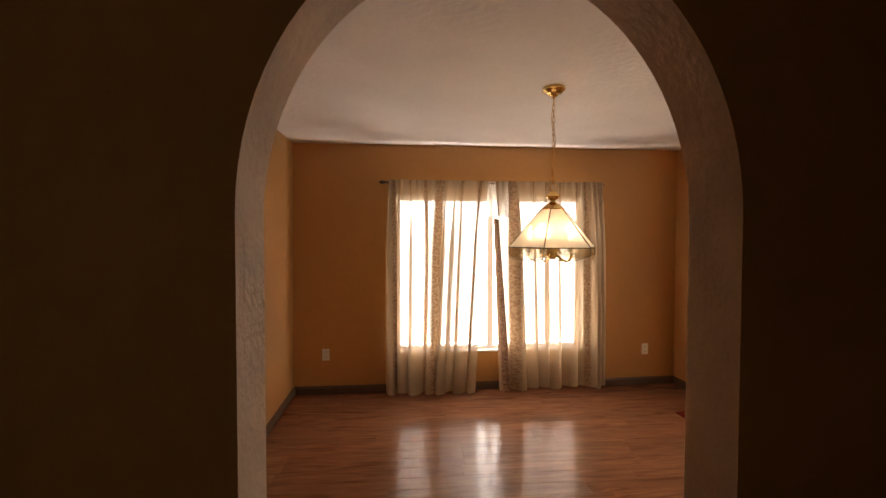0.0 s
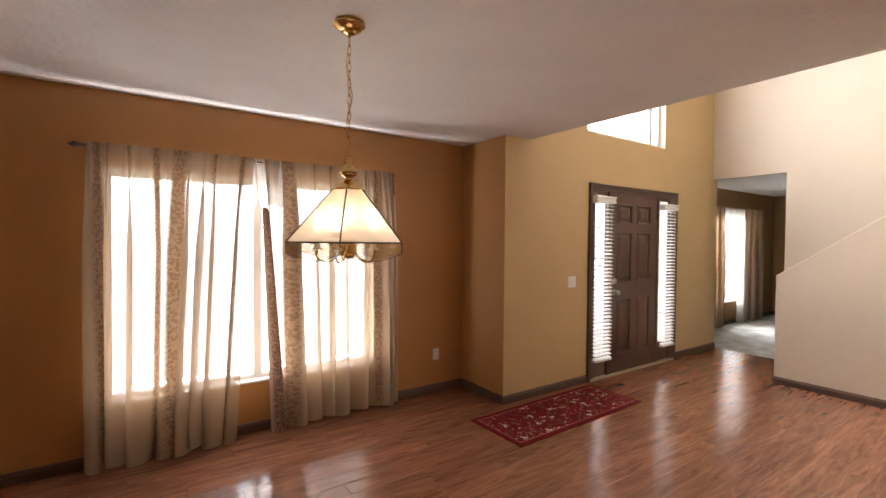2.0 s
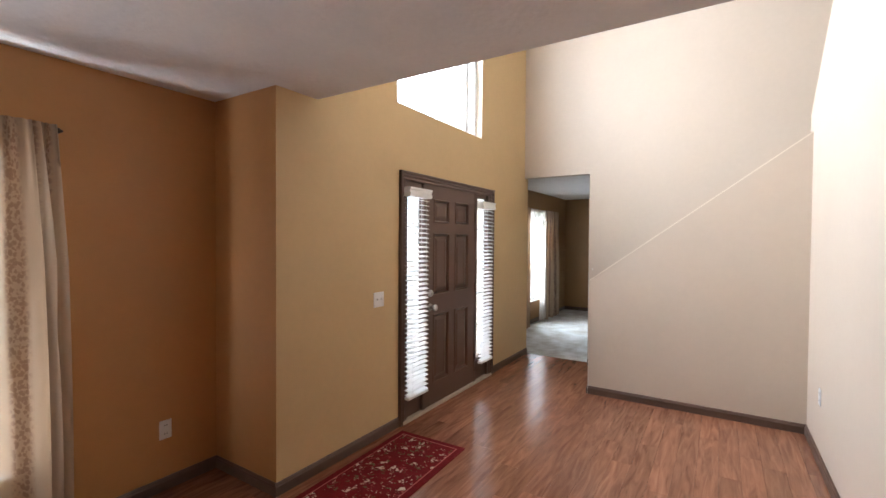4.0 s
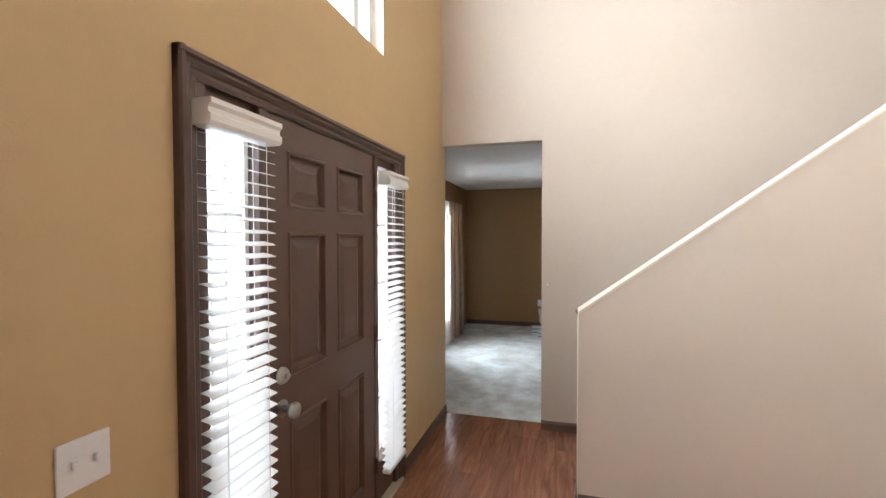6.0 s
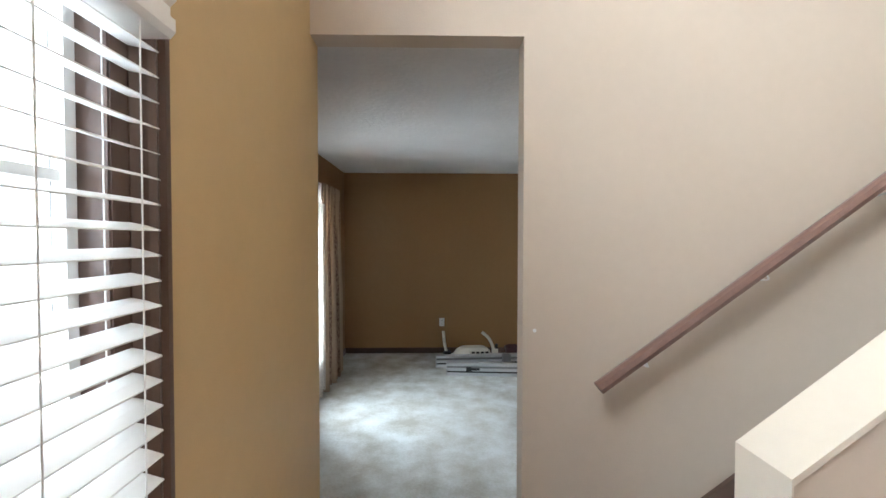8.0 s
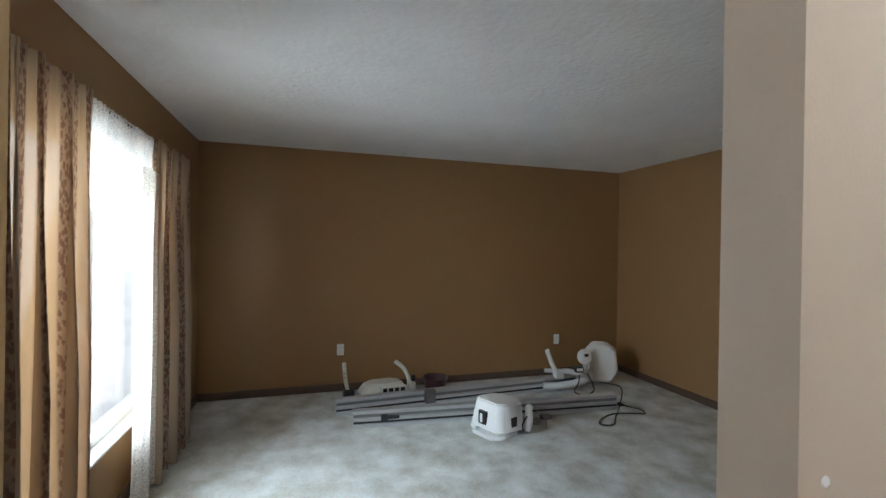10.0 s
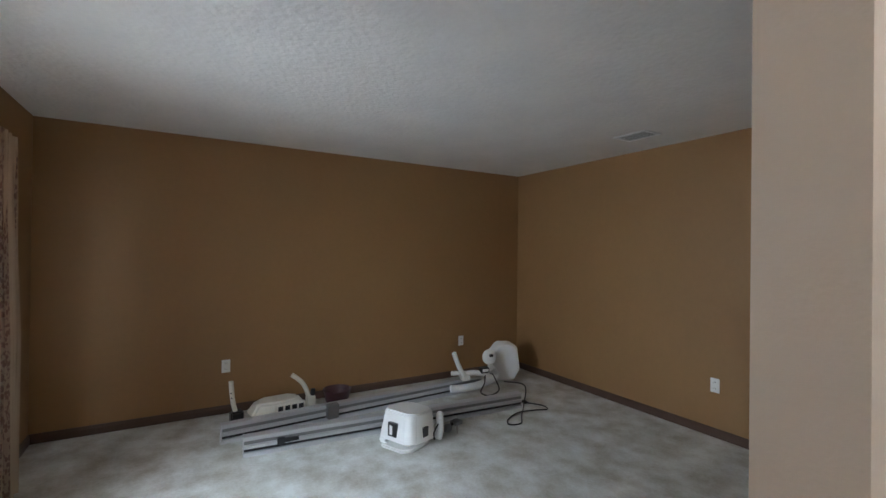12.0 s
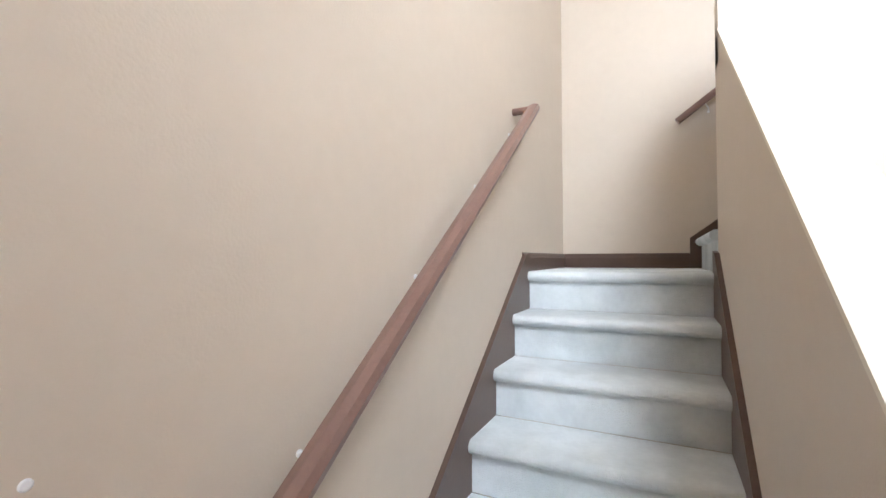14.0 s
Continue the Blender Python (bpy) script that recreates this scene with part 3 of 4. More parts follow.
# ---- curtains ----
def curtain_cloth(name, dark, mid, light, glow_tint, through_it, period, sheer, lo, hi, sprigs=(64, 44, 1)):
    m = bpy.data.materials.new(name)
    m.use_nodes = True
    n, l = m.node_tree.nodes, m.node_tree.links
    n.clear()
    out, mix, dif, tra = n.new("ShaderNodeOutputMaterial"), n.new("ShaderNodeMixShader"), n.new("ShaderNodeBsdfDiffuse"), n.new("ShaderNodeBsdfTranslucent")
    uv, sep = n.new("ShaderNodeUVMap"), n.new("ShaderNodeSeparateXYZ")
    uv.uv_map = "cloth"
    l.new(uv.outputs["UV"], sep.inputs["Vector"])
    # woven stripes along the cloth
    wave = n.new("ShaderNodeMath")
    wave.operation = "MULTIPLY"
    wave.inputs[1].default_value = 2 * math.pi / period
    sine = n.new("ShaderNodeMath")
    sine.operation = "SINE"
    l.new(sep.outputs["X"], wave.inputs[0])
    drift, add = n.new("ShaderNodeTexNoise"), n.new("ShaderNodeMath")
    drift.noise_dimensions = "1D"
    drift.inputs["Scale"].default_value, drift.inputs["Detail"].default_value = 2.6, 1
    l.new(sep.outputs["X"], drift.inputs["W"])
    add.operation = "MULTIPLY_ADD"
    add.inputs[1].default_value = 6.0
    l.new(drift.outputs["Fac"], add.inputs[0])
    l.new(wave.outputs[0], add.inputs[2])
    l.new(add.outputs[0], sine.inputs[0])
    band = n.new("ShaderNodeValToRGB")
    band.color_ramp.elements[0].position, band.color_ramp.elements[1].position = lo, hi
    half = n.new("ShaderNodeMath")
    half.operation = "MULTIPLY_ADD"
    half.inputs[1].default_value, half.inputs[2].default_value = 0.5, 0.5
    l.new(sine.outputs[0], half.inputs[0])
    l.new(half.outputs[0], band.inputs["Fac"])
    # sprigs on the stripe
    mp = n.new("ShaderNodeMapping")
    mp.inputs["Scale"].default_value = sprigs
    l.new(uv.outputs["UV"], mp.inputs["Vector"])
    vor, noi = n.new("ShaderNodeTexVoronoi"), n.new("ShaderNodeTexNoise")
    vor.inputs["Scale"].default_value = 1.0
    noi.inputs["Scale"].default_value, noi.inputs["Detail"].default_value = 1.6, 4
    l.new(mp.outputs["Vector"], vor.inputs["Vector"])
    l.new(mp.outputs["Vector"], noi.inputs["Vector"])
    sprig = n.new("ShaderNodeMath")
    sprig.operation = "MULTIPLY"
    l.new(vor.outputs["Distance"], sprig.inputs[0])
    l.new(noi.outputs["Fac"], sprig.inputs[1])
    cut = n.new("ShaderNodeValToRGB")
    cut.color_ramp.elements[0].position, cut.color_ramp.elements[1].position = 0.20, 0.30
    cut.color_ramp.elements[0].color, cut.color_ramp.elements[1].color = (*dark, 1), (*mid, 1)
    l.new(sprig.outputs[0], cut.inputs["Fac"])
    col = n.new("ShaderNodeMix")
    col.data_type = "RGBA"
    col.inputs["B"].default_value = (*light, 1)
    l.new(band.outputs["Color"], col.inputs["Factor"])
    l.new(cut.outputs["Color"], col.inputs["A"])
    warm = n.new("ShaderNodeMix")
    warm.data_type, warm.blend_type = "RGBA", "MULTIPLY"
    warm.inputs["Factor"].default_value = 1.0
    warm.inputs["B"].default_value = (*glow_tint, 1)
    l.new(col.outputs["Result"], warm.inputs["A"])
    l.new(col.outputs["Result"], dif.inputs["Color"])
    l.new(warm.outputs["Result"], tra.inputs["Color"])
    mix.inputs["Fac"].default_value = through_it
    l.new(dif.outputs[0], mix.inputs[1])
    l.new(tra.outputs[0], mix.inputs[2])
    gaps, weave, thin = n.new("ShaderNodeBsdfTransparent"), n.new("ShaderNodeMixShader"), n.new("ShaderNodeMath")
    thin.operation = "MULTIPLY"
    thin.inputs[1].default_value = sheer
    l.new(band.outputs["Color"], thin.inputs[0])
    l.new(thin.outputs[0], weave.inputs["Fac"])
    l.new(mix.outputs[0], weave.inputs[1])
    l.new(gaps.outputs[0], weave.inputs[2])
    l.new(weave.outputs[0], out.inputs["Surface"])
    return m


def lace_cloth():
    m = bpy.data.materials.new("white_lace")
    m.use_nodes = True
    n, l = m.node_tree.nodes, m.node_tree.links
    n.clear()
    out, mix, mix2 = n.new("ShaderNodeOutputMaterial"), n.new("ShaderNodeMixShader"), n.new("ShaderNodeMixShader")
    dif, tra, clear = n.new("ShaderNodeBsdfDiffuse"), n.new("ShaderNodeBsdfTranslucent"), n.new("ShaderNodeBsdfTransparent")
    for k in (dif, tra):
        k.inputs["Color"].default_value = (0.74, 0.70, 0.64, 1)
    uv, mp, vor = n.new("ShaderNodeUVMap"), n.new("ShaderNodeMapping"), n.new("ShaderNodeTexVoronoi")
    uv.uv_map = "cloth"
    mp.inputs["Scale"].default_value = (95, 95, 1)
    l.new(uv.outputs["UV"], mp.inputs["Vector"])
    l.new(mp.outputs["Vector"], vor.inputs["Vector"])
    vor.feature = "DISTANCE_TO_EDGE"
    vor.inputs["Scale"].default_value = 1.0
    cut = n.new("ShaderNodeValToRGB")
    cut.color_ramp.elements[0].position, cut.color_ramp.elements[1].position = 0.10, 0.22
    cut.color_ramp.elements[0].color, cut.color_ramp.elements[1].color = (0, 0, 0, 1), (0.4, 0.4, 0.4, 1)
    l.new(vor.outputs["Distance"], cut.inputs["Fac"])
    mix.inputs["Fac"].default_value = 0.5
    l.new(dif.outputs[0], mix.inputs[1])
    l.new(tra.outputs[0], mix.inputs[2])
    l.new(cut.outputs["Color"], mix2.inputs["Fac"])
    l.new(mix.outputs[0], mix2.inputs[1])
    l.new(clear.outputs[0], mix2.inputs[2])
    l.new(mix2.outputs[0], out.inputs["Surface"])
    return m


cloth = curtain_cloth("striped_curtain_cloth", (0.25, 0.165, 0.115), (0.35, 0.255, 0.18), (0.48, 0.39, 0.30), (1.0, 0.84, 0.66), 0.11, 0.25, 0.21, 0.08, 0.34)
heavy_cloth = curtain_cloth("floral_curtain_cloth", (0.22, 0.14, 0.115), (0.37, 0.285, 0.225), (0.50, 0.395, 0.29), (1.0, 0.76, 0.50), 0.10, 0.17, 0.02, 0.34, 0.50, (90, 36, 1))
hem_cloth = curtain_cloth("patterned_hem_cloth", (0.18, 0.11, 0.085), (0.36, 0.26, 0.205), (0.40, 0.30, 0.235), (1.0, 0.80, 0.62), 0.10, 0.2, 0.0, 0.3, 0.5, (110, 70, 1))
lace = lace_cloth()


def cloth_panel(name, mat, top, bottom, z0, z1, folds, depth, seed, parent=None, label="", category="", group="", lean=0.0, y=0.0, bunch=1.0, sway=0.3):
    """A hanging cloth, pushed together at its start (bunch over 1) or its end (under 1): top and bottom are its (x0, x1) at rod and hem; it gathers tightly at the rod and falls in deep uneven folds."""
    rnd = random.Random(seed)
    nu, nv = folds * 14, 34
    ph = [rnd.uniform(0, 6.28) for _ in range(8)]
    cuts, amps = [0.0], [rnd.uniform(0.4, 1.3) for _ in range(2 * folds + 2)]
    for _ in range(2 * folds):
        cuts.append(cuts[-1] + rnd.choice((0.35, 0.5, 0.8, 1.2, 1.9)))
    cuts = [c / cuts[-1] for c in cuts]

    def fold_at(u):
        k = max(i for i, c in enumerate(cuts[:-1]) if u >= c)
        f = (u - cuts[k]) / (cuts[k + 1] - cuts[k])
        return (k + f) * 0.5, amps[k] * (1 - f) + amps[k + 1] * f

    bm = bmesh.new()
    uvl = bm.loops.layers.uv.new("cloth")
    grid = []
    for j in range(nv + 1):
        v = j / nv
        row = []
        for i in range(nu + 1):
            u = i / nu
            w = u ** bunch if bunch >= 1 else 1 - (1 - u) ** (1 / bunch)
            a, b = top[0] + (top[1] - top[0]) * w, bottom[0] + (bottom[1] - bottom[0]) * w
            s = v ** 0.8
            drift = u + v * (0.012 * math.sin(9 * u + ph[0]) + 0.006 * math.sin(21 * u + 3 * v + ph[1]))
            wob, size = fold_at(min(1.0, max(0.0, drift)))
            wob /= folds
            fold = math.sin(2 * math.pi * folds * wob + 0.4 * math.sin(2.2 * v + ph[2]))
            amp = depth * (0.22 + 0.78 * min(1, v * 1.8)) * size
            gather = 0.010 * math.sin(2 * math.pi * folds * 3.1 * u + ph[4]) * max(0, 1 - v * 5)
            x = a + (b - a) * s + sway * depth * math.sin(2 * math.pi * folds * wob + ph[5]) * min(1, 0.35 + v * 2)
            hem = 0.012 * math.sin(2 * math.pi * folds * 0.5 * u + ph[6]) + 0.008 * math.sin(2 * math.pi * folds * u + ph[7])
            z = z1 + (z0 + hem - z1) * v
            row.append(bm.verts.new((x, y - 0.028 + amp * fold + gather + lean * v, z)))
        grid.append(row)
    length = abs(top[1] - top[0]) * 1.9
    for j in range(nv):
        for i in range(nu):
            f = bm.faces.new((grid[j][i], grid[j][i + 1], grid[j + 1][i + 1], grid[j + 1][i]))
            f.smooth = True
            for lp, (p, q) in zip(f.loops, ((i, j), (i + 1, j), (i + 1, j + 1), (i, j + 1))):
                lp[uvl].uv = (seed * 0.07 + (1 - p / nu if bunch > 1 else p / nu) * length, q / nv * (z1 - z0))
    if parent:
        return part(name, bm, mat, parent, label)
    return thing(name, bm, mat, label, category, group)


def curtain_rod(name, x0, x1, y, wall_y, z):
    rod = empty(name, (0, 0, 0), "dark bronze curtain rod with leaf-shaped end knobs above the window", "curtain rod")
    rot = Matrix.Rotation(radians(90), 4, "Y")
    part("pole", lathe([(0.008, x0 + 0.05), (0.008, x1 - 0.05)], 12, None, Matrix.Translation((0, y, z)) @ Matrix.Rotation(radians(90), 4, "Y")), dark_wood, rod)
    prof = [(0.009, 0), (0.014, 0.006), (0.009, 0.014), (0.018, 0.024), (0.020, 0.036), (0.010, 0.055), (0.003, 0.066)]
    part("finial", lathe(prof, 14, None, Matrix.Translation((x1 - 0.052, y, z)) @ rot), dark_wood, rod, "dark leaf-shaped knob")
    part("finial", lathe(prof, 14, None, Matrix.Translation((x0 + 0.052, y, z)) @ Matrix.Rotation(radians(-90), 4, "Y")), dark_wood, rod, "dark leaf-shaped knob")
    for x in (x0 + 0.075, x1 - 0.075):
        part("bracket", tube([(x, y, z), (x, wall_y, z - 0.01)], 0.006, 8), dark_wood, rod)
    return rod


CY = WY - 0.085
curtain_rod("curtain_rod", -0.125, 2.095, CY, WY, 2.062)
cloth_panel("curtain", cloth, (-0.045, 0.92), (-0.035, 0.79), 0.02, 2.085, 8, 0.058, 3, None, "cream and brown striped translucent curtain hanging to the floor", "curtain", "window curtains", 0.0, CY, 1.6, 0.75)
cloth_panel("curtain", cloth, (0.98, 2.06), (1.04, 2.085), 0.035, 2.085, 8, 0.058, 12, None, "cream and brown striped translucent curtain hanging to the floor", "curtain", "window curtains", 0.0, CY, 0.65, 0.75)
cloth_panel("lace_valance", lace, (0.90, 1.14), (0.92, 1.15), 1.74, 2.085, 4, 0.016, 5, None, "short white lace valance between the curtains", "valance", "", 0.0, CY + 0.02)
cloth_panel("curtain_hem", hem_cloth, (0.955, 1.0), (1.03, 1.14), 0.04, 1.72, 1, 0.012, 17, bpy.data.objects["curtain.001"], "turned-back patterned edge", y=CY - 0.07)
LCY = LY1 - 0.085
curtain_rod("curtain_rod", 7.74, 10.19, LCY, LY1, 2.085)
cloth_panel("curtain", heavy_cloth, (7.80, 8.60), (7.82, 8.58), 0.03, 2.11, 7, 0.055, 21, None, "cream and brown floral striped curtain hanging to the carpet", "curtain", "window curtains", 0.0, LCY, 1.0, 0.6)
cloth_panel("curtain", heavy_cloth, (9.42, 10.14), (9.40, 10.15), 0.03, 2.11, 7, 0.055, 27, None, "cream and brown floral striped curtain hanging to the carpet", "curtain", "window curtains", 0.0, LCY, 1.0, 0.6)
cloth_panel("lace_valance", lace, (8.60, 9.42), (8.60, 9.40), 1.66, 2.10, 6, 0.016, 31, None, "white lace valance across the window top", "valance", "", 0.0, LCY + 0.02)
cloth_panel("lace_curtain", lace, (9.22, 9.44), (9.12, 9.42), 0.04, 1.9, 3, 0.02, 33, None, "white lace panel beside the striped curtain", "curtain", "", 0.0, LCY + 0.0)


# ---- chandelier ----
def shade_glass():
    m = bpy.data.materials.new("cream_tinted_glass")
    m.use_nodes = True
    n, l = m.node_tree.nodes, m.node_tree.links
    b = n["Principled BSDF"]
    out = n["Material Output"]
    b.inputs["Base Color"].default_value, b.inputs["Roughness"].default_value = (0.95, 0.86, 0.70, 1), 0.12
    tra, clear, m1, m2 = n.new("ShaderNodeBsdfTranslucent"), n.new("ShaderNodeBsdfTransparent"), n.new("ShaderNodeMixShader"), n.new("ShaderNodeMixShader")
    tra.inputs["Color"].default_value = (1.0, 0.97, 0.92, 1)
    clear.inputs["Color"].default_value = (1.0, 0.95, 0.86, 1)
    m1.inputs["Fac"].default_value, m2.inputs["Fac"].default_value = 0.8, 0.28
    l.new(b.outputs[0], m1.inputs[1])
    l.new(tra.outputs[0], m1.inputs[2])
    l.new(m1.outputs[0], m2.inputs[1])
    l.new(clear.outputs[0], m2.inputs[2])
    l.new(m2.outputs[0], out.inputs["Surface"])
    return m


def glow(name, color, strength):
    m = bpy.data.materials.new(name)
    m.use_nodes = True
    b = m.node_tree.nodes["Principled BSDF"]
    b.inputs["Emission Color"].default_value, b.inputs["Emission Strength"].default_value = (*color, 1), strength
    b.inputs["Base Color"].default_value = (*color, 1)
    return m


def chandelier(cx, cy):
    lamp = empty("chandelier", (cx, cy, 0), "brass pendant lamp with a six-sided cream glass shade, lit", "pendant lamp")
    tint = shade_glass()
    clear = bpy.data.materials.new("clear_bevelled_glass")
    clear.use_nodes = True
    nn, ll = clear.node_tree.nodes, clear.node_tree.links
    gl, tr, mx = nn.new("ShaderNodeBsdfGlossy"), nn.new("ShaderNodeBsdfTransparent"), nn.new("ShaderNodeMixShader")
    gl.inputs["Roughness"].default_value = 0.08
    tr.inputs["Color"].default_value = (0.93, 0.91, 0.86, 1)
    mx.inputs["Fac"].default_value = 0.14
    ll.new(tr.outputs[0], mx.inputs[1])
    ll.new(gl.outputs[0], mx.inputs[2])
    ll.new(mx.outputs[0], nn["Material Output"].inputs["Surface"])
    smooth(part("canopy", lathe([(0.066, 2.44), (0.068, 2.425), (0.058, 2.418), (0.050, 2.408), (0.030, 2.402), (0.026, 2.392), (0.010, 2.386), (0.006, 2.375)], 32), brass, lamp, "round polished brass ceiling plate"))
    # chain of oval links
    z, k = 2.378, 0
    while z > 1.875:
        pts = []
        for i in range(14):
            a = 2 * math.pi * i / 14
            u, w = 0.008 * math.cos(a), 0.021 * math.sin(a)
            pts.append((u, 0, z - 0.021 + w) if k % 2 else (0, u, z - 0.021 + w))
        part("chain_link", tube(pts, 0.0018, 6, closed=True), brass, lamp)
        z -= 0.036
        k += 1
    part("cord", tube(bezier([(0.004, 0, 2.38), (-0.012, 0.004, 2.25), (0.012, -0.004, 2.12), (-0.010, 0.005, 2.0), (0.004, 0, 1.86)], 8), 0.0022, 6), brass, lamp, "gold lamp cord")
    part("ring", tube([(0.022 * math.cos(2 * math.pi * i / 20), 0, 1.842 + 0.022 * math.sin(2 * math.pi * i / 20)) for i in range(20)], 0.003, 8, closed=True), brass, lamp)
    smooth(part("hub", lathe([(0.006, 1.822), (0.018, 1.815), (0.034, 1.80), (0.040, 1.786), (0.036, 1.776), (0.016, 1.762), (0.018, 1.752), (0.030, 1.746), (0.052, 1.728), (0.068, 1.712), (0.068, 1.706)], 32), brass, lamp, "turned brass hub"))
    n, r0, r1, zt, zb, zs = 6, 0.072, 0.272, 1.708, 1.478, 1.405
    ang = [radians(1 + 60 * i) for i in range(n)]
    P = lambda r, a, z: Vector((r * math.cos(a), r * math.sin(a), z))
    for i in range(n):
        a, b = ang[i], ang[i] + radians(60)
        inn = Vector((math.cos((a + b) / 2), math.sin((a + b) / 2), 0)) * -0.003
        pts = [P(r0, a, zt), P(r0, b, zt), P(r1, b, zb), P(r1, a, zb)]
        part("shade_panel", extrude_profile(pts, inn), tint, lamp)
        edge = []
        for k in range(11):
            t = k / 10
            q = P(r1, b, 0).lerp(P(r1, a, 0), t)
            edge.append(Vector((q.x, q.y, zb - 0.045 - 0.03 * math.sin(math.pi * t))))
        part("skirt_panel", extrude_profile([P(r1, a, zb), P(r1, b, zb)] + edge, inn), clear, lamp, "clear bevelled glass with a curved edge")
        part("seam", tube([P(r0, a, zt), P(r1, a, zb), P(r1, a, zb - 0.045)], 0.0032, 6), dark_came, lamp)
        part("rim", tube([P(r1, a, zb), P(r1, b, zb)], 0.0036, 6), dark_came, lamp)
        part("skirt_edge", tube(edge, 0.0016, 6), dark_came, lamp)
    bulb_mat = glow("lit_bulb", (1.0, 0.84, 0.64), 25)
    smooth(part("body", lathe([(0.012, 1.70), (0.012, 1.52), (0.030, 1.50), (0.040, 1.47), (0.030, 1.43), (0.034, 1.420), (0.020, 1.410), (0.006, 1.402)], 24), brass, lamp, "brass centre column"))
    for i in range(5):
        a = radians(10 + 72 * i)
        d = Vector((math.cos(a), math.sin(a), 0))
        part("arm", tube(bezier([d * 0.03 + Vector((0, 0, 1.44)), d * 0.07 + Vector((0, 0, 1.40)), d * 0.115 + Vector((0, 0, 1.395)), d * 0.14 + Vector((0, 0, 1.425)), d * 0.135 + Vector((0, 0, 1.45))], 5), 0.004, 6), brass, lamp)
        part("candle_sleeve", lathe([(0.022, 1.446), (0.022, 1.452), (0.013, 1.454), (0.013, 1.525)], 14, None, Matrix.Translation(d * 0.135)), cream_paint, lamp, "cream candle sleeve")
        smooth(part("bulb", lathe([(0.008, 1.525), (0.016, 1.545), (0.017, 1.565), (0.010, 1.595), (0.002, 1.612)], 12, None, Matrix.Translation(d * 0.135)), bulb_mat, lamp, "lit candle bulb"))
    return lamp


chandelier(0.995, 2.84)


# ---- rug ----
def rug_material():
    m = material("red_rug_pile", (0.14, 0.010, 0.012), 0.95, vary=0.25, scale=9, bump=0.6, bump_scale=300, spec=0.1)
    n, l = m.node_tree.nodes, m.node_tree.links
    b = n["Principled BSDF"]
    base = b.inputs["Base Color"].links[0].from_socket
    tc = n.new("ShaderNodeTexCoord")
    prev = base
    for sc, lo, hi, col, seed in ((13, 0.20, 0.25, (0.56, 0.47, 0.34, 1), 0.0), (19, 0.20, 0.25, (0.12, 0.10, 0.045, 1), 3.0), (21, 0.17, 0.22, (0.45, 0.30, 0.20, 1), 5.0), (15, 0.10, 0.14, (0.42, 0.10, 0.09, 1), 7.0)):
        vor, mp, noi, add = n.new("ShaderNodeTexVoronoi"), n.new("ShaderNodeMapping"), n.new("ShaderNodeTexNoise"), n.new("ShaderNodeMix")
        mp.inputs["Location"].default_value = (seed, seed * 0.7, 0)
        noi.inputs["Scale"].default_value = 34
        add.data_type = "VECTOR"
        add.inputs["Factor"].default_value = 0.10
        l.new(tc.outputs["Object"], mp.inputs["Vector"])
        l.new(mp.outputs["Vector"], noi.inputs["Vector"])
        l.new(mp.outputs["Vector"], add.inputs["A"])
        l.new(noi.outputs["Color"], add.inputs["B"])
        l.new(add.outputs["Result"], vor.inputs["Vector"])
        vor.inputs["Scale"].default_value = sc
        cut = n.new("ShaderNodeValToRGB")
        cut.color_ramp.elements[0].position, cut.color_ramp.elements[1].position = lo, hi
        cut.color_ramp.elements[0].color, cut.color_ramp.elements[1].color = (1, 1, 1, 1), (0, 0, 0, 1)
        mix = n.new("ShaderNodeMix")
        mix.data_type = "RGBA"
        mix.inputs["B"].default_value = col
        l.new(vor.outputs["Distance"], cut.inputs["Fac"])
        l.new(cut.outputs["Color"], mix.inputs["Factor"])
        l.new(prev, mix.inputs["A"])
        prev = mix.outputs["Result"]
    l.new(prev, b.inputs["Base Color"])
    return m


def rug():
    r = empty("rug", (3.265, 3.57, 0), "small red rug with cream flowers on the laminate floor", "rug", turn=1.5)
    w, d = 0.79, 0.285
    part("field", boxes((-w + 0.05, w - 0.05, -d + 0.05, d - 0.05, 0.001, 0.0095)), rug_material(), r, "red pile with cream flowers")
    edge = material("dark_red_border", (0.13, 0.008, 0.01), 0.95, vary=0.2, scale=20, bump=0.6, bump_scale=300, spec=0.1)
    part("border", boxes((-w, w, -d, -d + 0.043, 0.001, 0.009), (-w, w, d - 0.043, d, 0.001, 0.009), (-w, -w + 0.043, -d + 0.043, d - 0.043, 0.001, 0.009), (w - 0.043, w, -d + 0.043, d - 0.043, 0.001, 0.009)), edge, r, "plain dark red border")
    line = material("pale_red_line", (0.36, 0.09, 0.07), 0.95, vary=0.15, scale=20)
    part("border_line", boxes((-w + 0.043, w - 0.043, -d + 0.043, -d + 0.05, 0.001, 0.0098), (-w + 0.043, w - 0.043, d - 0.05, d - 0.043, 0.001, 0.0098), (-w + 0.043, -w + 0.05, -d + 0.05, d - 0.05, 0.001, 0.0098), (w - 0.05, w - 0.043, -d + 0.05, d - 0.05, 0.001, 0.0098)), line, r)
    return r


rug()


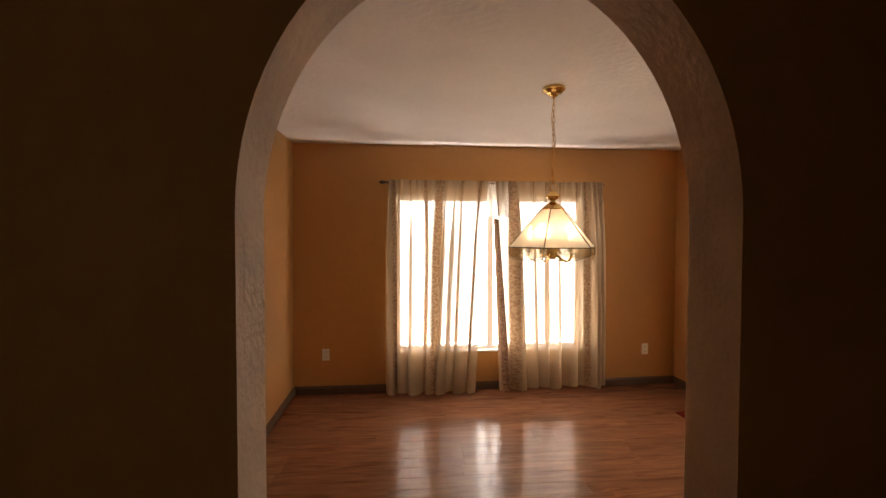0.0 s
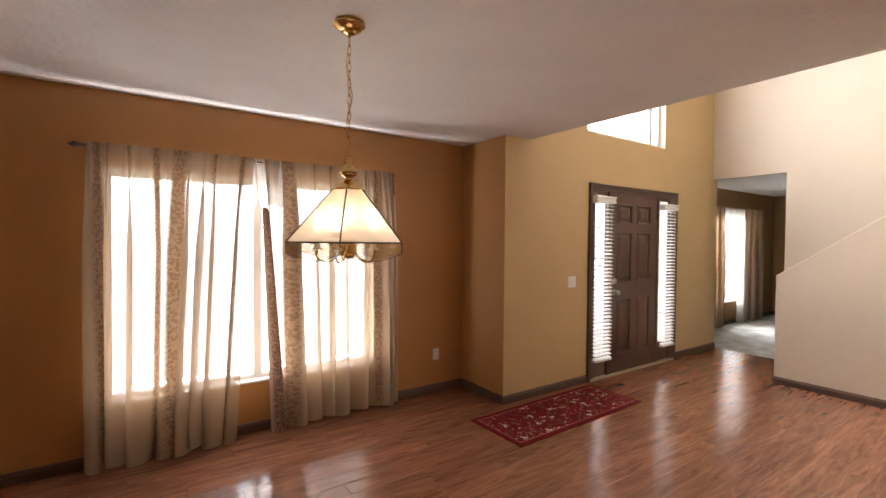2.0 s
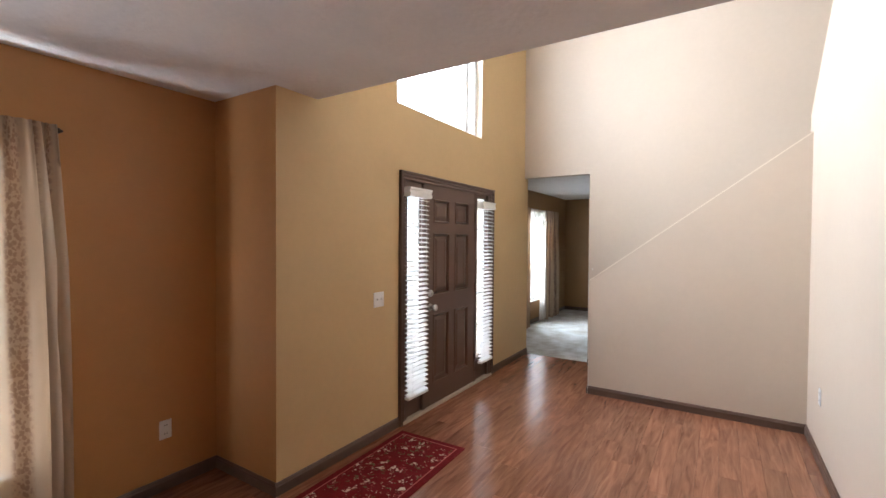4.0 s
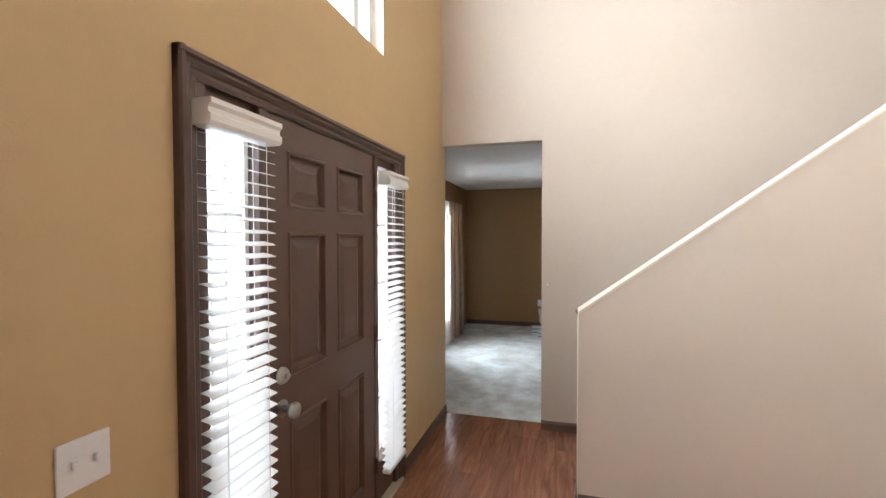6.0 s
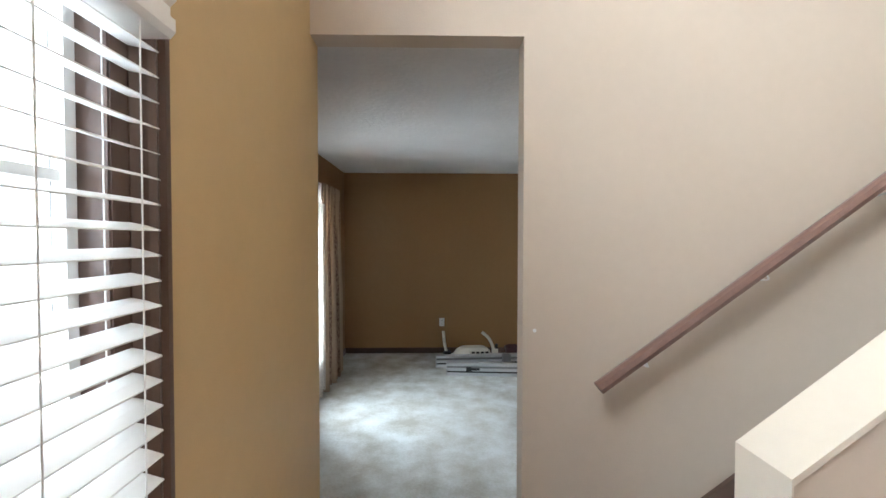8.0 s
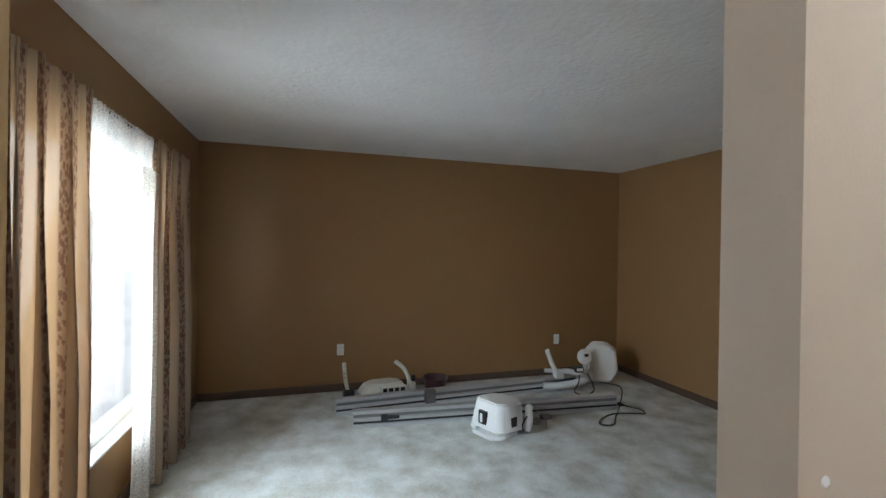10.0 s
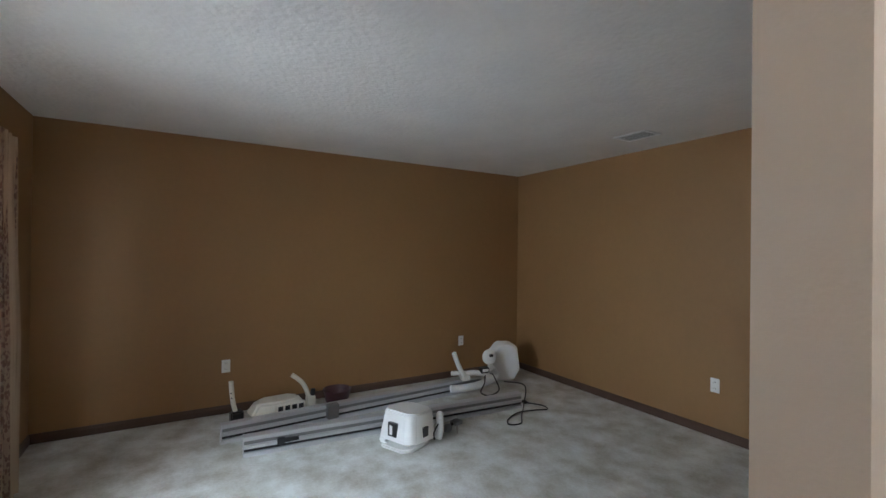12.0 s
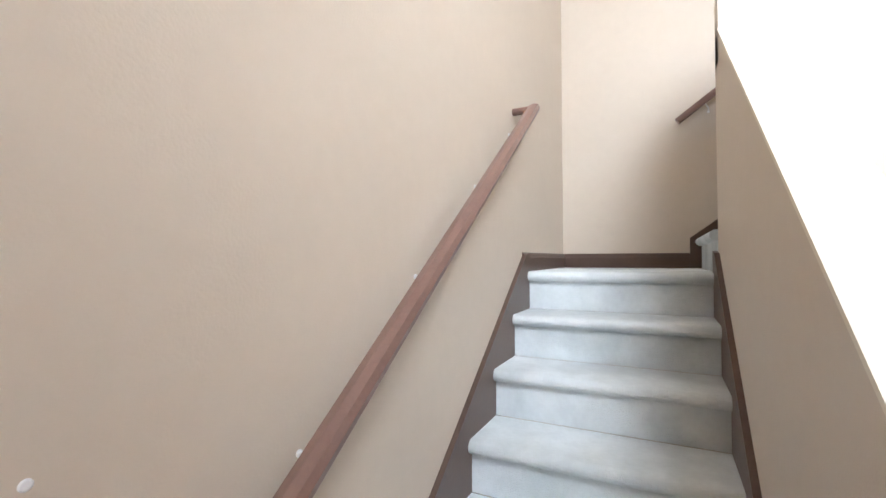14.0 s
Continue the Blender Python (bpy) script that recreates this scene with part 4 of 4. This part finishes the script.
# ---- outlets, switch, vent ----
def outlet(place, turn, label, switch=False):
    o = empty("light_switch" if switch else "power_outlet", place, label, "switch" if switch else "outlet", "" if switch else "wall outlets", turn=turn)
    w = 0.058 if switch else 0.035
    part("plate", boxes((-w, w, -0.006, 0.0, -0.057, 0.057), bevel=0.002), white_plastic, o)
    if switch:
        for x in (-0.023, 0.023):
            part("toggle", boxes((x - 0.005, x + 0.005, -0.016, -0.006, -0.004, 0.012), bevel=0.001), white_plastic, o)
    else:
        for z in (-0.026, 0.026):
            s = part("socket", boxes((-0.016, 0.016, -0.0085, -0.006, z - 0.014, z + 0.014), bevel=0.001), white_plastic, o)
            part("slot", boxes((-0.008, -0.005, -0.009, -0.0083, z - 0.004, z + 0.006), (0.005, 0.008, -0.009, -0.0083, z - 0.004, z + 0.006)), dark_plastic, s)
    return o


WHITE_OUT = "white plastic wall outlet low on the painted wall"
outlet((-0.66, WY, 0.385), 0, WHITE_OUT)
outlet((2.612, WY, 0.37), 0, WHITE_OUT)
outlet((3.856, EY, 1.075), 0, "white double light switch beside the front door", True)
outlet((5.25, SY, 0.46), 180, WHITE_OUT)
outlet((LX, 3.372, 0.425), -90, WHITE_OUT)
outlet((LX, 0.875, 0.42), -90, WHITE_OUT)
outlet((8.56, LY0, 0.42), 180, WHITE_OUT)


def ceiling_vent():
    v = empty("ceiling_vent", (8.93, 0.53, H), "white slatted metal air vent in the ceiling", "vent")
    part("frame", boxes((-0.15, 0.15, -0.11, -0.085, -0.008, 0), (-0.15, 0.15, 0.085, 0.11, -0.008, 0), (-0.15, -0.125, -0.085, 0.085, -0.008, 0), (0.125, 0.15, -0.085, 0.085, -0.008, 0), bevel=0.002), white_plastic, v)
    # thin black sheet gives the gaps between slats their shade; no duct is modelled
    part("backing", boxes((-0.125, 0.125, -0.085, 0.085, -0.002, -0.0005)), dark_plastic, v, "black sheet standing in for the shaded duct behind the slats")
    for k in range(7):
        y = -0.078 + k * 0.0235
        part("slat", extrude_profile([(-0.125, y, -0.001), (-0.125, y + 0.011, -0.009), (-0.125, y + 0.012, -0.008), (-0.125, y + 0.001, 0)], (0.25, 0, 0)), white_plastic, v)
    return v


ceiling_vent()


# ---- dismantled stairlift on the carpet ----
def lift_rail(p, q, label):
    p, q = Vector((*p, 0)), Vector((*q, 0))
    d = q - p
    s = Vector((-d.y, d.x, 0)).normalized()
    if s.x > 0:
        s = -s
    rail = empty("stairlift_rail", (p.x, p.y, 0.008), label, "rail", "stairlift rails")
    up = Vector((0, 0, 1))
    # grooved extrusion: three ribs towards the room
    prof = [(-0.035, 0), (0.035, 0), (0.035, 0.028), (0.022, 0.032), (0.022, 0.052), (0.030, 0.056), (0.030, 0.074), (0.018, 0.078), (0.018, 0.112), (0.035, 0.118), (0.035, 0.14), (-0.035, 0.14)]
    part("extrusion", extrude_profile([s * a + up * b for a, b in prof], d), aluminium, rail)
    dn = d.normalized()
    part("end_plate", extrude_profile([s * a + up * b for a, b in ((-0.038, -0.0), (0.040, -0.0), (0.040, 0.145), (-0.038, 0.145))], dn * -0.006), aluminium, rail, "pale end plate")
    part("rack", extrude_profile([s * a + up * b for a, b in ((0.0185, 0.084), (0.0225, 0.084), (0.0225, 0.106), (0.0185, 0.106))], d), grey_metal, rail, "dark toothed strip in the groove")
    # black strip put into the lower groove in place of its shade
    part("groove_shade", extrude_profile([s * a + up * b for a, b in ((0.0225, 0.034), (0.0255, 0.034), (0.0255, 0.05), (0.0225, 0.05))], d), dark_plastic, rail, "black strip standing in for shade in the lower groove")
    return rail, dn, s


railA, dn, sA = lift_rail((10.03, 3.33), (9.85, 0.95), "long grooved aluminium stairlift rail lying on the carpet")
part("grip", extrude_profile([dn * 0.22 + sA * 0.0225 + Vector((0, 0, z)) + dn * u for u, z in ((0, 0.05), (0.05, 0.05), (0.055, 0.062), (0.15, 0.066), (0.15, 0.086), (0.055, 0.09), (0.05, 0.1), (0, 0.1))], sA * 0.02), dark_plastic, railA, "black clip")
railB, dn, sB = lift_rail((10.34, 3.45), (10.50, 0.95), "long grooved aluminium stairlift rail lying on the carpet")
part("clamp", boxes((-0.03, 0.03, -0.05, 0.05, 0.03, 0.15), bevel=0.006), grey_metal, railB, "metal clamp").matrix_basis = pose(*(dn * 0.85 + sB * 0.045), 0, 0, 8)


def rounded_prism(outline, z0, z1, bevel, taper=1.0):
    bm = bmesh.new()
    c = sum((Vector((*p, 0)) for p in outline), Vector()) / len(outline)
    a = [bm.verts.new((x, y, z0)) for x, y in outline]
    b = [bm.verts.new((c.x + (x - c.x) * taper, c.y + (y - c.y) * taper, z1)) for x, y in outline]
    bm.faces.new(list(reversed(a)))
    bm.faces.new(b)
    for i in range(len(a)):
        j = (i + 1) % len(a)
        bm.faces.new((a[i], a[j], b[j], b[i]))
    bmesh.ops.bevel(bm, geom=list(bm.edges), offset=bevel, segments=3, affect="EDGES")
    return bm


def drive_unit():
    u = empty("stairlift_drive_unit", (9.66, 2.23, 0.006), "white plastic stairlift drive housing standing on the carpet", "stairlift part", turn=-66)
    out = [(-0.17, -0.10), (-0.10, -0.17), (0.12, -0.17), (0.19, -0.08), (0.19, 0.10), (0.10, 0.18), (-0.10, 0.18), (-0.17, 0.12)]
    shell = rounded_prism([(x * 1.0, y * 1.04) for x, y in out], 0.05, 0.262, 0.012, 0.84)
    shell.transform(Matrix.Rotation(radians(5), 4, "Y"))
    smooth(part("housing", shell, white_plastic, u, "angular white housing with chamfered corners"), 50)
    smooth(part("base_plate", rounded_prism([(x * 0.90 - 0.02, y * 0.86) for x, y in out], 0.0, 0.028, 0.009), white_plastic, u, "white foot plate"), 50)
    part("neck", boxes((-0.10, 0.11, -0.10, 0.10, 0.027, 0.065), bevel=0.008), aged_plastic, u)
    grille = part("grille", boxes((-0.163, -0.138, -0.03, 0.05, 0.10, 0.20), bevel=0.002), dark_plastic, u, "dark grille with a white mark")
    part("mark", boxes((-0.166, -0.163, 0.005, 0.03, 0.115, 0.18)), white_plastic, grille)
    part("side_grille", boxes((-0.02, 0.04, -0.176, -0.148, 0.09, 0.16), bevel=0.002), dark_plastic, u, "dark grille")
    part("roller", lathe([(0.02, -0.03), (0.026, -0.02), (0.026, 0.02), (0.02, 0.03)], 16, None, Matrix.Translation((-0.135, 0.11, 0.05)) @ Matrix.Rotation(radians(90), 4, "X")), white_plastic, u)
    return u


drive_unit()


def swivel_arm():
    a = empty("stairlift_swivel_arm", (9.60, 1.95, 0.006), "white jointed stairlift arm with a black cord beside the housing", "stairlift part", turn=10)
    smooth(part("sleeve", tube(bezier([(-0.02, 0.06, 0.03), (-0.03, 0.05, 0.10), (0.0, 0.03, 0.17), (0.02, 0.01, 0.19)], 5), 0.03, 12), white_plastic, a))
    part("joint", lathe([(0.024, -0.03), (0.03, -0.02), (0.03, 0.02), (0.024, 0.03)], 16, None, Matrix.Translation((0, -0.05, 0.07)) @ Matrix.Rotation(radians(90), 4, "X")), grey_metal, a)
    part("lever", tube([(0, -0.05, 0.07), (0.01, -0.13, 0.09)], 0.012, 10), dark_plastic, a)
    part("bolt_plate", boxes((-0.03, 0.04, -0.19, -0.11, 0.075, 0.105), bevel=0.005), grey_metal, a)
    part("pin", tube([(0.0, -0.15, 0.08), (-0.005, -0.155, 0.0)], 0.007, 8), nickel, a)
    part("cord", tube(bezier([(-0.03, 0.07, 0.14), (-0.04, 0.12, 0.09), (-0.02, 0.10, 0.03), (0.02, 0.06, 0.008), (0.05, 0.0, 0.03)], 6), 0.006, 6), dark_plastic, a, "black cord")
    return a


swivel_arm()


def seat_carriage():
    c = empty("stairlift_carriage", (10.48, 0.75, 0.0), "white stairlift seat frame with a tall backrest shell and arms", "stairlift part", turn=-6)
    shell = [(-0.11, 0.0), (-0.17, 0.10), (-0.165, 0.31), (-0.09, 0.40), (0.04, 0.40), (0.135, 0.34), (0.165, 0.12), (0.09, 0.0)]
    bm = rounded_prism(shell, -0.05, 0.05, 0.012, 0.84)
    bm.transform(Matrix.Translation((0.06, -0.14, 0.012)) @ Matrix.Rotation(radians(-108), 4, "Z") @ Matrix.Rotation(radians(90), 4, "X"))
    smooth(part("backrest", bm, white_plastic, c, "tall rounded white shell"), 50)
    smooth(part("head", lathe([(0.02, -0.035), (0.055, -0.03), (0.07, -0.01), (0.068, 0.012), (0.05, 0.03), (0.015, 0.036)], 20, None, Matrix.Translation((-0.04, 0.10, 0.30)) @ Matrix.Rotation(radians(-80), 4, "Y")), white_plastic, c, "round white swivel head"))
    part("head_socket", boxes((-0.09, -0.072, 0.085, 0.12, 0.31, 0.335), bevel=0.003), dark_plastic, c)
    part("stem", tube(bezier([(-0.03, 0.09, 0.28), (-0.02, 0.08, 0.21), (0.0, 0.05, 0.14), (0.02, 0.0, 0.05)], 6), 0.018, 10), grey_metal, c, "grey metal stem")
    part("lever", boxes((-0.055, -0.025, 0.07, 0.11, 0.15, 0.23), bevel=0.006), white_plastic, c)
    smooth(part("seat_frame", tube(bezier([(-0.05, 0.08, 0.19), (-0.06, 0.04, 0.12), (-0.10, 0.16, 0.09), (-0.14, 0.38, 0.075), (-0.12, 0.54, 0.075)], 7), 0.032, 12), white_plastic, c, "white tubular seat frame"))
    smooth(part("seat_arm", tube(bezier([(-0.06, 0.06, 0.10), (-0.14, 0.20, 0.17), (-0.12, 0.33, 0.20), (-0.10, 0.44, 0.17)], 7), 0.022, 12), white_plastic, c, "white curved arm"))
    part("hinge_block", boxes((-0.16, -0.10, 0.36, 0.44, 0.14, 0.19), bevel=0.008), white_plastic, c)
    smooth(part("armrest", tube(bezier([(-0.12, 0.40, 0.17), (-0.14, 0.47, 0.27), (-0.16, 0.53, 0.40)], 6), 0.021, 12), white_plastic, c, "white raised armrest"))
    smooth(part("armrest", tube(bezier([(-0.02, 0.20, 0.15), (-0.06, 0.34, 0.18), (-0.05, 0.50, 0.19)], 6), 0.02, 12), white_plastic, c, "white armrest"))
    part("control_box", boxes((-0.17, -0.11, 0.17, 0.26, 0.19, 0.24), bevel=0.008), dark_plastic, c, "black control box with a white label")
    part("control_label", boxes((-0.1725, -0.1705, 0.185, 0.245, 0.205, 0.23)), white_plastic, c)
    part("cord", tube(bezier([(-0.13, 0.2, 0.2), (-0.2, 0.24, 0.12), (-0.24, 0.3, 0.05), (-0.26, 0.22, 0.02), (-0.22, 0.1, 0.05), (-0.1, 0.1, 0.16)], 6), 0.006, 6), dark_plastic, c, "hanging black cord")
    return c


seat_carriage().scale = (1.14, 1.14, 1.14)


def folded_seat():
    s = empty("folded_stairlift_chair", (10.74, 2.98, 0.006), "cream plastic stairlift seat lying folded with two raised armrests", "stairlift part", turn=4)
    out = [(-0.10, -0.24), (0.06, -0.26), (0.15, -0.16), (0.15, 0.14), (0.05, 0.26), (-0.12, 0.24), (-0.16, 0.0)]
    smooth(part("seat_shell", rounded_prism(out, 0.05, 0.145, 0.02, 0.72), aged_plastic, s, "rounded cream shell"), 50)
    part("seat_frame", boxes((-0.13, 0.1, -0.22, 0.2, 0.0, 0.05), bevel=0.01), dark_plastic, s, "dark underframe")
    fr = part("slotted_panel", boxes((-0.175, -0.145, -0.2, 0.06, 0.05, 0.14), bevel=0.006), aged_plastic, s)
    for k in range(4):
        part("slot", boxes((-0.178, -0.1745, -0.18 + k * 0.058, -0.14 + k * 0.058, 0.07, 0.125)), dark_plastic, fr)
    smooth(part("armrest", tube(bezier([(0.0, 0.34, 0.10), (-0.02, 0.365, 0.20), (-0.02, 0.38, 0.36)], 6), 0.019, 12), aged_plastic, s, "cream upright armrest"))
    for k in (0, 1):
        part("bolt", boxes((-0.046, -0.04, 0.372 + 0.004 * k, 0.382 + 0.004 * k, 0.22 + 0.04 * k, 0.23 + 0.04 * k)), dark_plastic, s)
    smooth(part("armrest", tube(bezier([(0.0, -0.28, 0.10), (-0.02, -0.25, 0.19), (0.0, -0.21, 0.26), (0.01, -0.13, 0.33)], 6), 0.020, 12), aged_plastic, s, "cream bent armrest"))
    part("arm_joint", boxes((-0.03, 0.04, -0.34, -0.26, 0.0, 0.12), bevel=0.012), aged_plastic, s)
    part("knob", lathe([(0.02, 0), (0.022, 0.05), (0.016, 0.06)], 14, None, Matrix.Translation((0.0, -0.32, 0.118))), dark_plastic, s, "black knob")
    part("arm_base", boxes((-0.05, 0.05, 0.28, 0.38, 0.0, 0.10), bevel=0.012), dark_plastic, s)
    return s


folded_seat()

bm = lathe([(0.10, 0.0), (0.125, 0.11), (0.135, 0.13), (0.127, 0.135), (0.118, 0.115), (0.095, 0.02), (0.001, 0.02)], 28, None, Matrix.Translation((10.80, 2.42, 0.006)))
smooth(thing("pot", bm, pot_plum, "dark plum plastic pot behind the rails", "pot"))
cab = empty("power_cable", (9.6, 1.2, 0.0), "loose black power cable curled on the carpet", "cable")
pts = [(0.55, -0.30, 0.16), (0.38, -0.42, 0.15), (0.25, -0.30, 0.02), (0.05, -0.10, 0.014), (-0.08, 0.02, 0.014), (-0.05, 0.12, 0.014), (0.04, 0.06, 0.014), (0.12, -0.12, 0.016), (0.1, -0.3, 0.014), (0.06, -0.42, 0.014), (0.16, -0.45, 0.014), (0.30, -0.36, 0.014)]
part("cord", tube(bezier(pts, 8), 0.006, 6), dark_plastic, cab)
part("plug", boxes((0.28, 0.34, -0.38, -0.34, 0.006, 0.03), bevel=0.006), dark_plastic, cab, "black plug")

# screw anchors left in the wall beside the opening
for y, z in ((3.072, 1.19),):
    d = empty("wall_anchor", (FX0, y, z), "small white filled screw hole in the painted wall", "wall anchor")
    part("filler", lathe([(0.008, 0), (0.006, 0.002)], 10, None, Matrix.Rotation(radians(-90), 4, "Y")), white_plastic, d)


# ---- laminate planks ----
def plank_material():
    m = bpy.data.materials.new("red_oak_laminate")
    m.use_nodes = True
    n, l = m.node_tree.nodes, m.node_tree.links
    b = n["Principled BSDF"]
    tc, info, addv = n.new("ShaderNodeTexCoord"), n.new("ShaderNodeObjectInfo"), n.new("ShaderNodeVectorMath")
    comb = n.new("ShaderNodeCombineXYZ")
    big = n.new("ShaderNodeMath")
    big.operation = "MULTIPLY"
    big.inputs[1].default_value = 37.0
    l.new(info.outputs["Random"], big.inputs[0])
    l.new(big.outputs[0], comb.inputs["X"])
    l.new(big.outputs[0], comb.inputs["Y"])
    l.new(tc.outputs["Object"], addv.inputs[0])
    l.new(comb.outputs[0], addv.inputs[1])
    mp = n.new("ShaderNodeMapping")
    mp.inputs["Scale"].default_value = (1.1, 9, 1)
    l.new(addv.outputs[0], mp.inputs["Vector"])
    grain, fine = n.new("ShaderNodeTexNoise"), n.new("ShaderNodeTexNoise")
    grain.inputs["Scale"].default_value, grain.inputs["Detail"].default_value, grain.inputs["Distortion"].default_value = 2.2, 6, 1.4
    mp2 = n.new("ShaderNodeMapping")
    mp2.inputs["Scale"].default_value = (5, 160, 1)
    l.new(addv.outputs[0], mp2.inputs["Vector"])
    l.new(mp.outputs[0], grain.inputs["Vector"])
    fine.inputs["Scale"].default_value = 1.5
    l.new(mp2.outputs[0], fine.inputs["Vector"])
    ramp = n.new("ShaderNodeValToRGB")
    e = ramp.color_ramp.elements
    e[0].position, e[1].position = 0.30, 0.70
    e[0].color, e[1].color = (0.145, 0.053, 0.028, 1), (0.32, 0.148, 0.084, 1)
    mid = e.new(0.5)
    mid.color = (0.24, 0.102, 0.056, 1)
    mixf = n.new("ShaderNodeMix")
    mixf.inputs["Factor"].default_value = 0.16
    l.new(grain.outputs["Fac"], mixf.inputs["A"])
    l.new(fine.outputs["Fac"], mixf.inputs["B"])
    l.new(mixf.outputs["Result"], ramp.inputs["Fac"])
    hsv = n.new("ShaderNodeHueSaturation")
    val = n.new("ShaderNodeMath")
    val.operation = "MULTIPLY_ADD"
    val.inputs[1].default_value, val.inputs[2].default_value = 0.28, 0.86
    l.new(info.outputs["Random"], val.inputs[0])
    l.new(val.outputs[0], hsv.inputs["Value"])
    l.new(ramp.outputs["Color"], hsv.inputs["Color"])
    l.new(hsv.outputs["Color"], b.inputs["Base Color"])
    rr = n.new("ShaderNodeMath")
    rr.operation = "MULTIPLY_ADD"
    rr.inputs[1].default_value, rr.inputs[2].default_value = 0.10, 0.12
    l.new(grain.outputs["Fac"], rr.inputs[0])
    l.new(rr.outputs[0], b.inputs["Roughness"])
    bp = n.new("ShaderNodeBump")
    bp.inputs["Strength"].default_value, bp.inputs["Distance"].default_value = 0.06, 0.004
    l.new(fine.outputs["Fac"], bp.inputs["Height"])
    l.new(bp.outputs["Normal"], b.inputs["Normal"])
    return m


oak = plank_material()


def planks():
    rnd = random.Random(4)
    w, g = 0.127, 0.00035
    y = AY1
    while y < WY:
        x = WX0 - rnd.uniform(0, 1.2)
        y1 = min(y + w, WY)
        xe = FX0 + 0.125 if y < EY else WX1
        while x < xe:
            x1 = x + 1.22
            a, b = max(x, WX0), min(x1, xe)
            x = x1
            if b - a < 0.03:
                continue
            bm = bmesh.new()
            c = 0.0005
            vb = [bm.verts.new(p) for p in ((a + g, y + g, -0.0085), (b - g, y + g, -0.0085), (b - g, y1 - g, -0.0085), (a + g, y1 - g, -0.0085))]
            vm = [bm.verts.new(p) for p in ((a + g, y + g, -c), (b - g, y + g, -c), (b - g, y1 - g, -c), (a + g, y1 - g, -c))]
            vt = [bm.verts.new(p) for p in ((a + g + c, y + g + c, 0), (b - g - c, y + g + c, 0), (b - g - c, y1 - g - c, 0), (a + g + c, y1 - g - c, 0))]
            bm.faces.new(vt)
            for lo, hi in ((vb, vm), (vm, vt)):
                for i in range(4):
                    j = (i + 1) % 4
                    bm.faces.new((lo[i], lo[j], hi[j], hi[i]))
            part("plank", bm, oak, floor_base)
        y += w


planks()
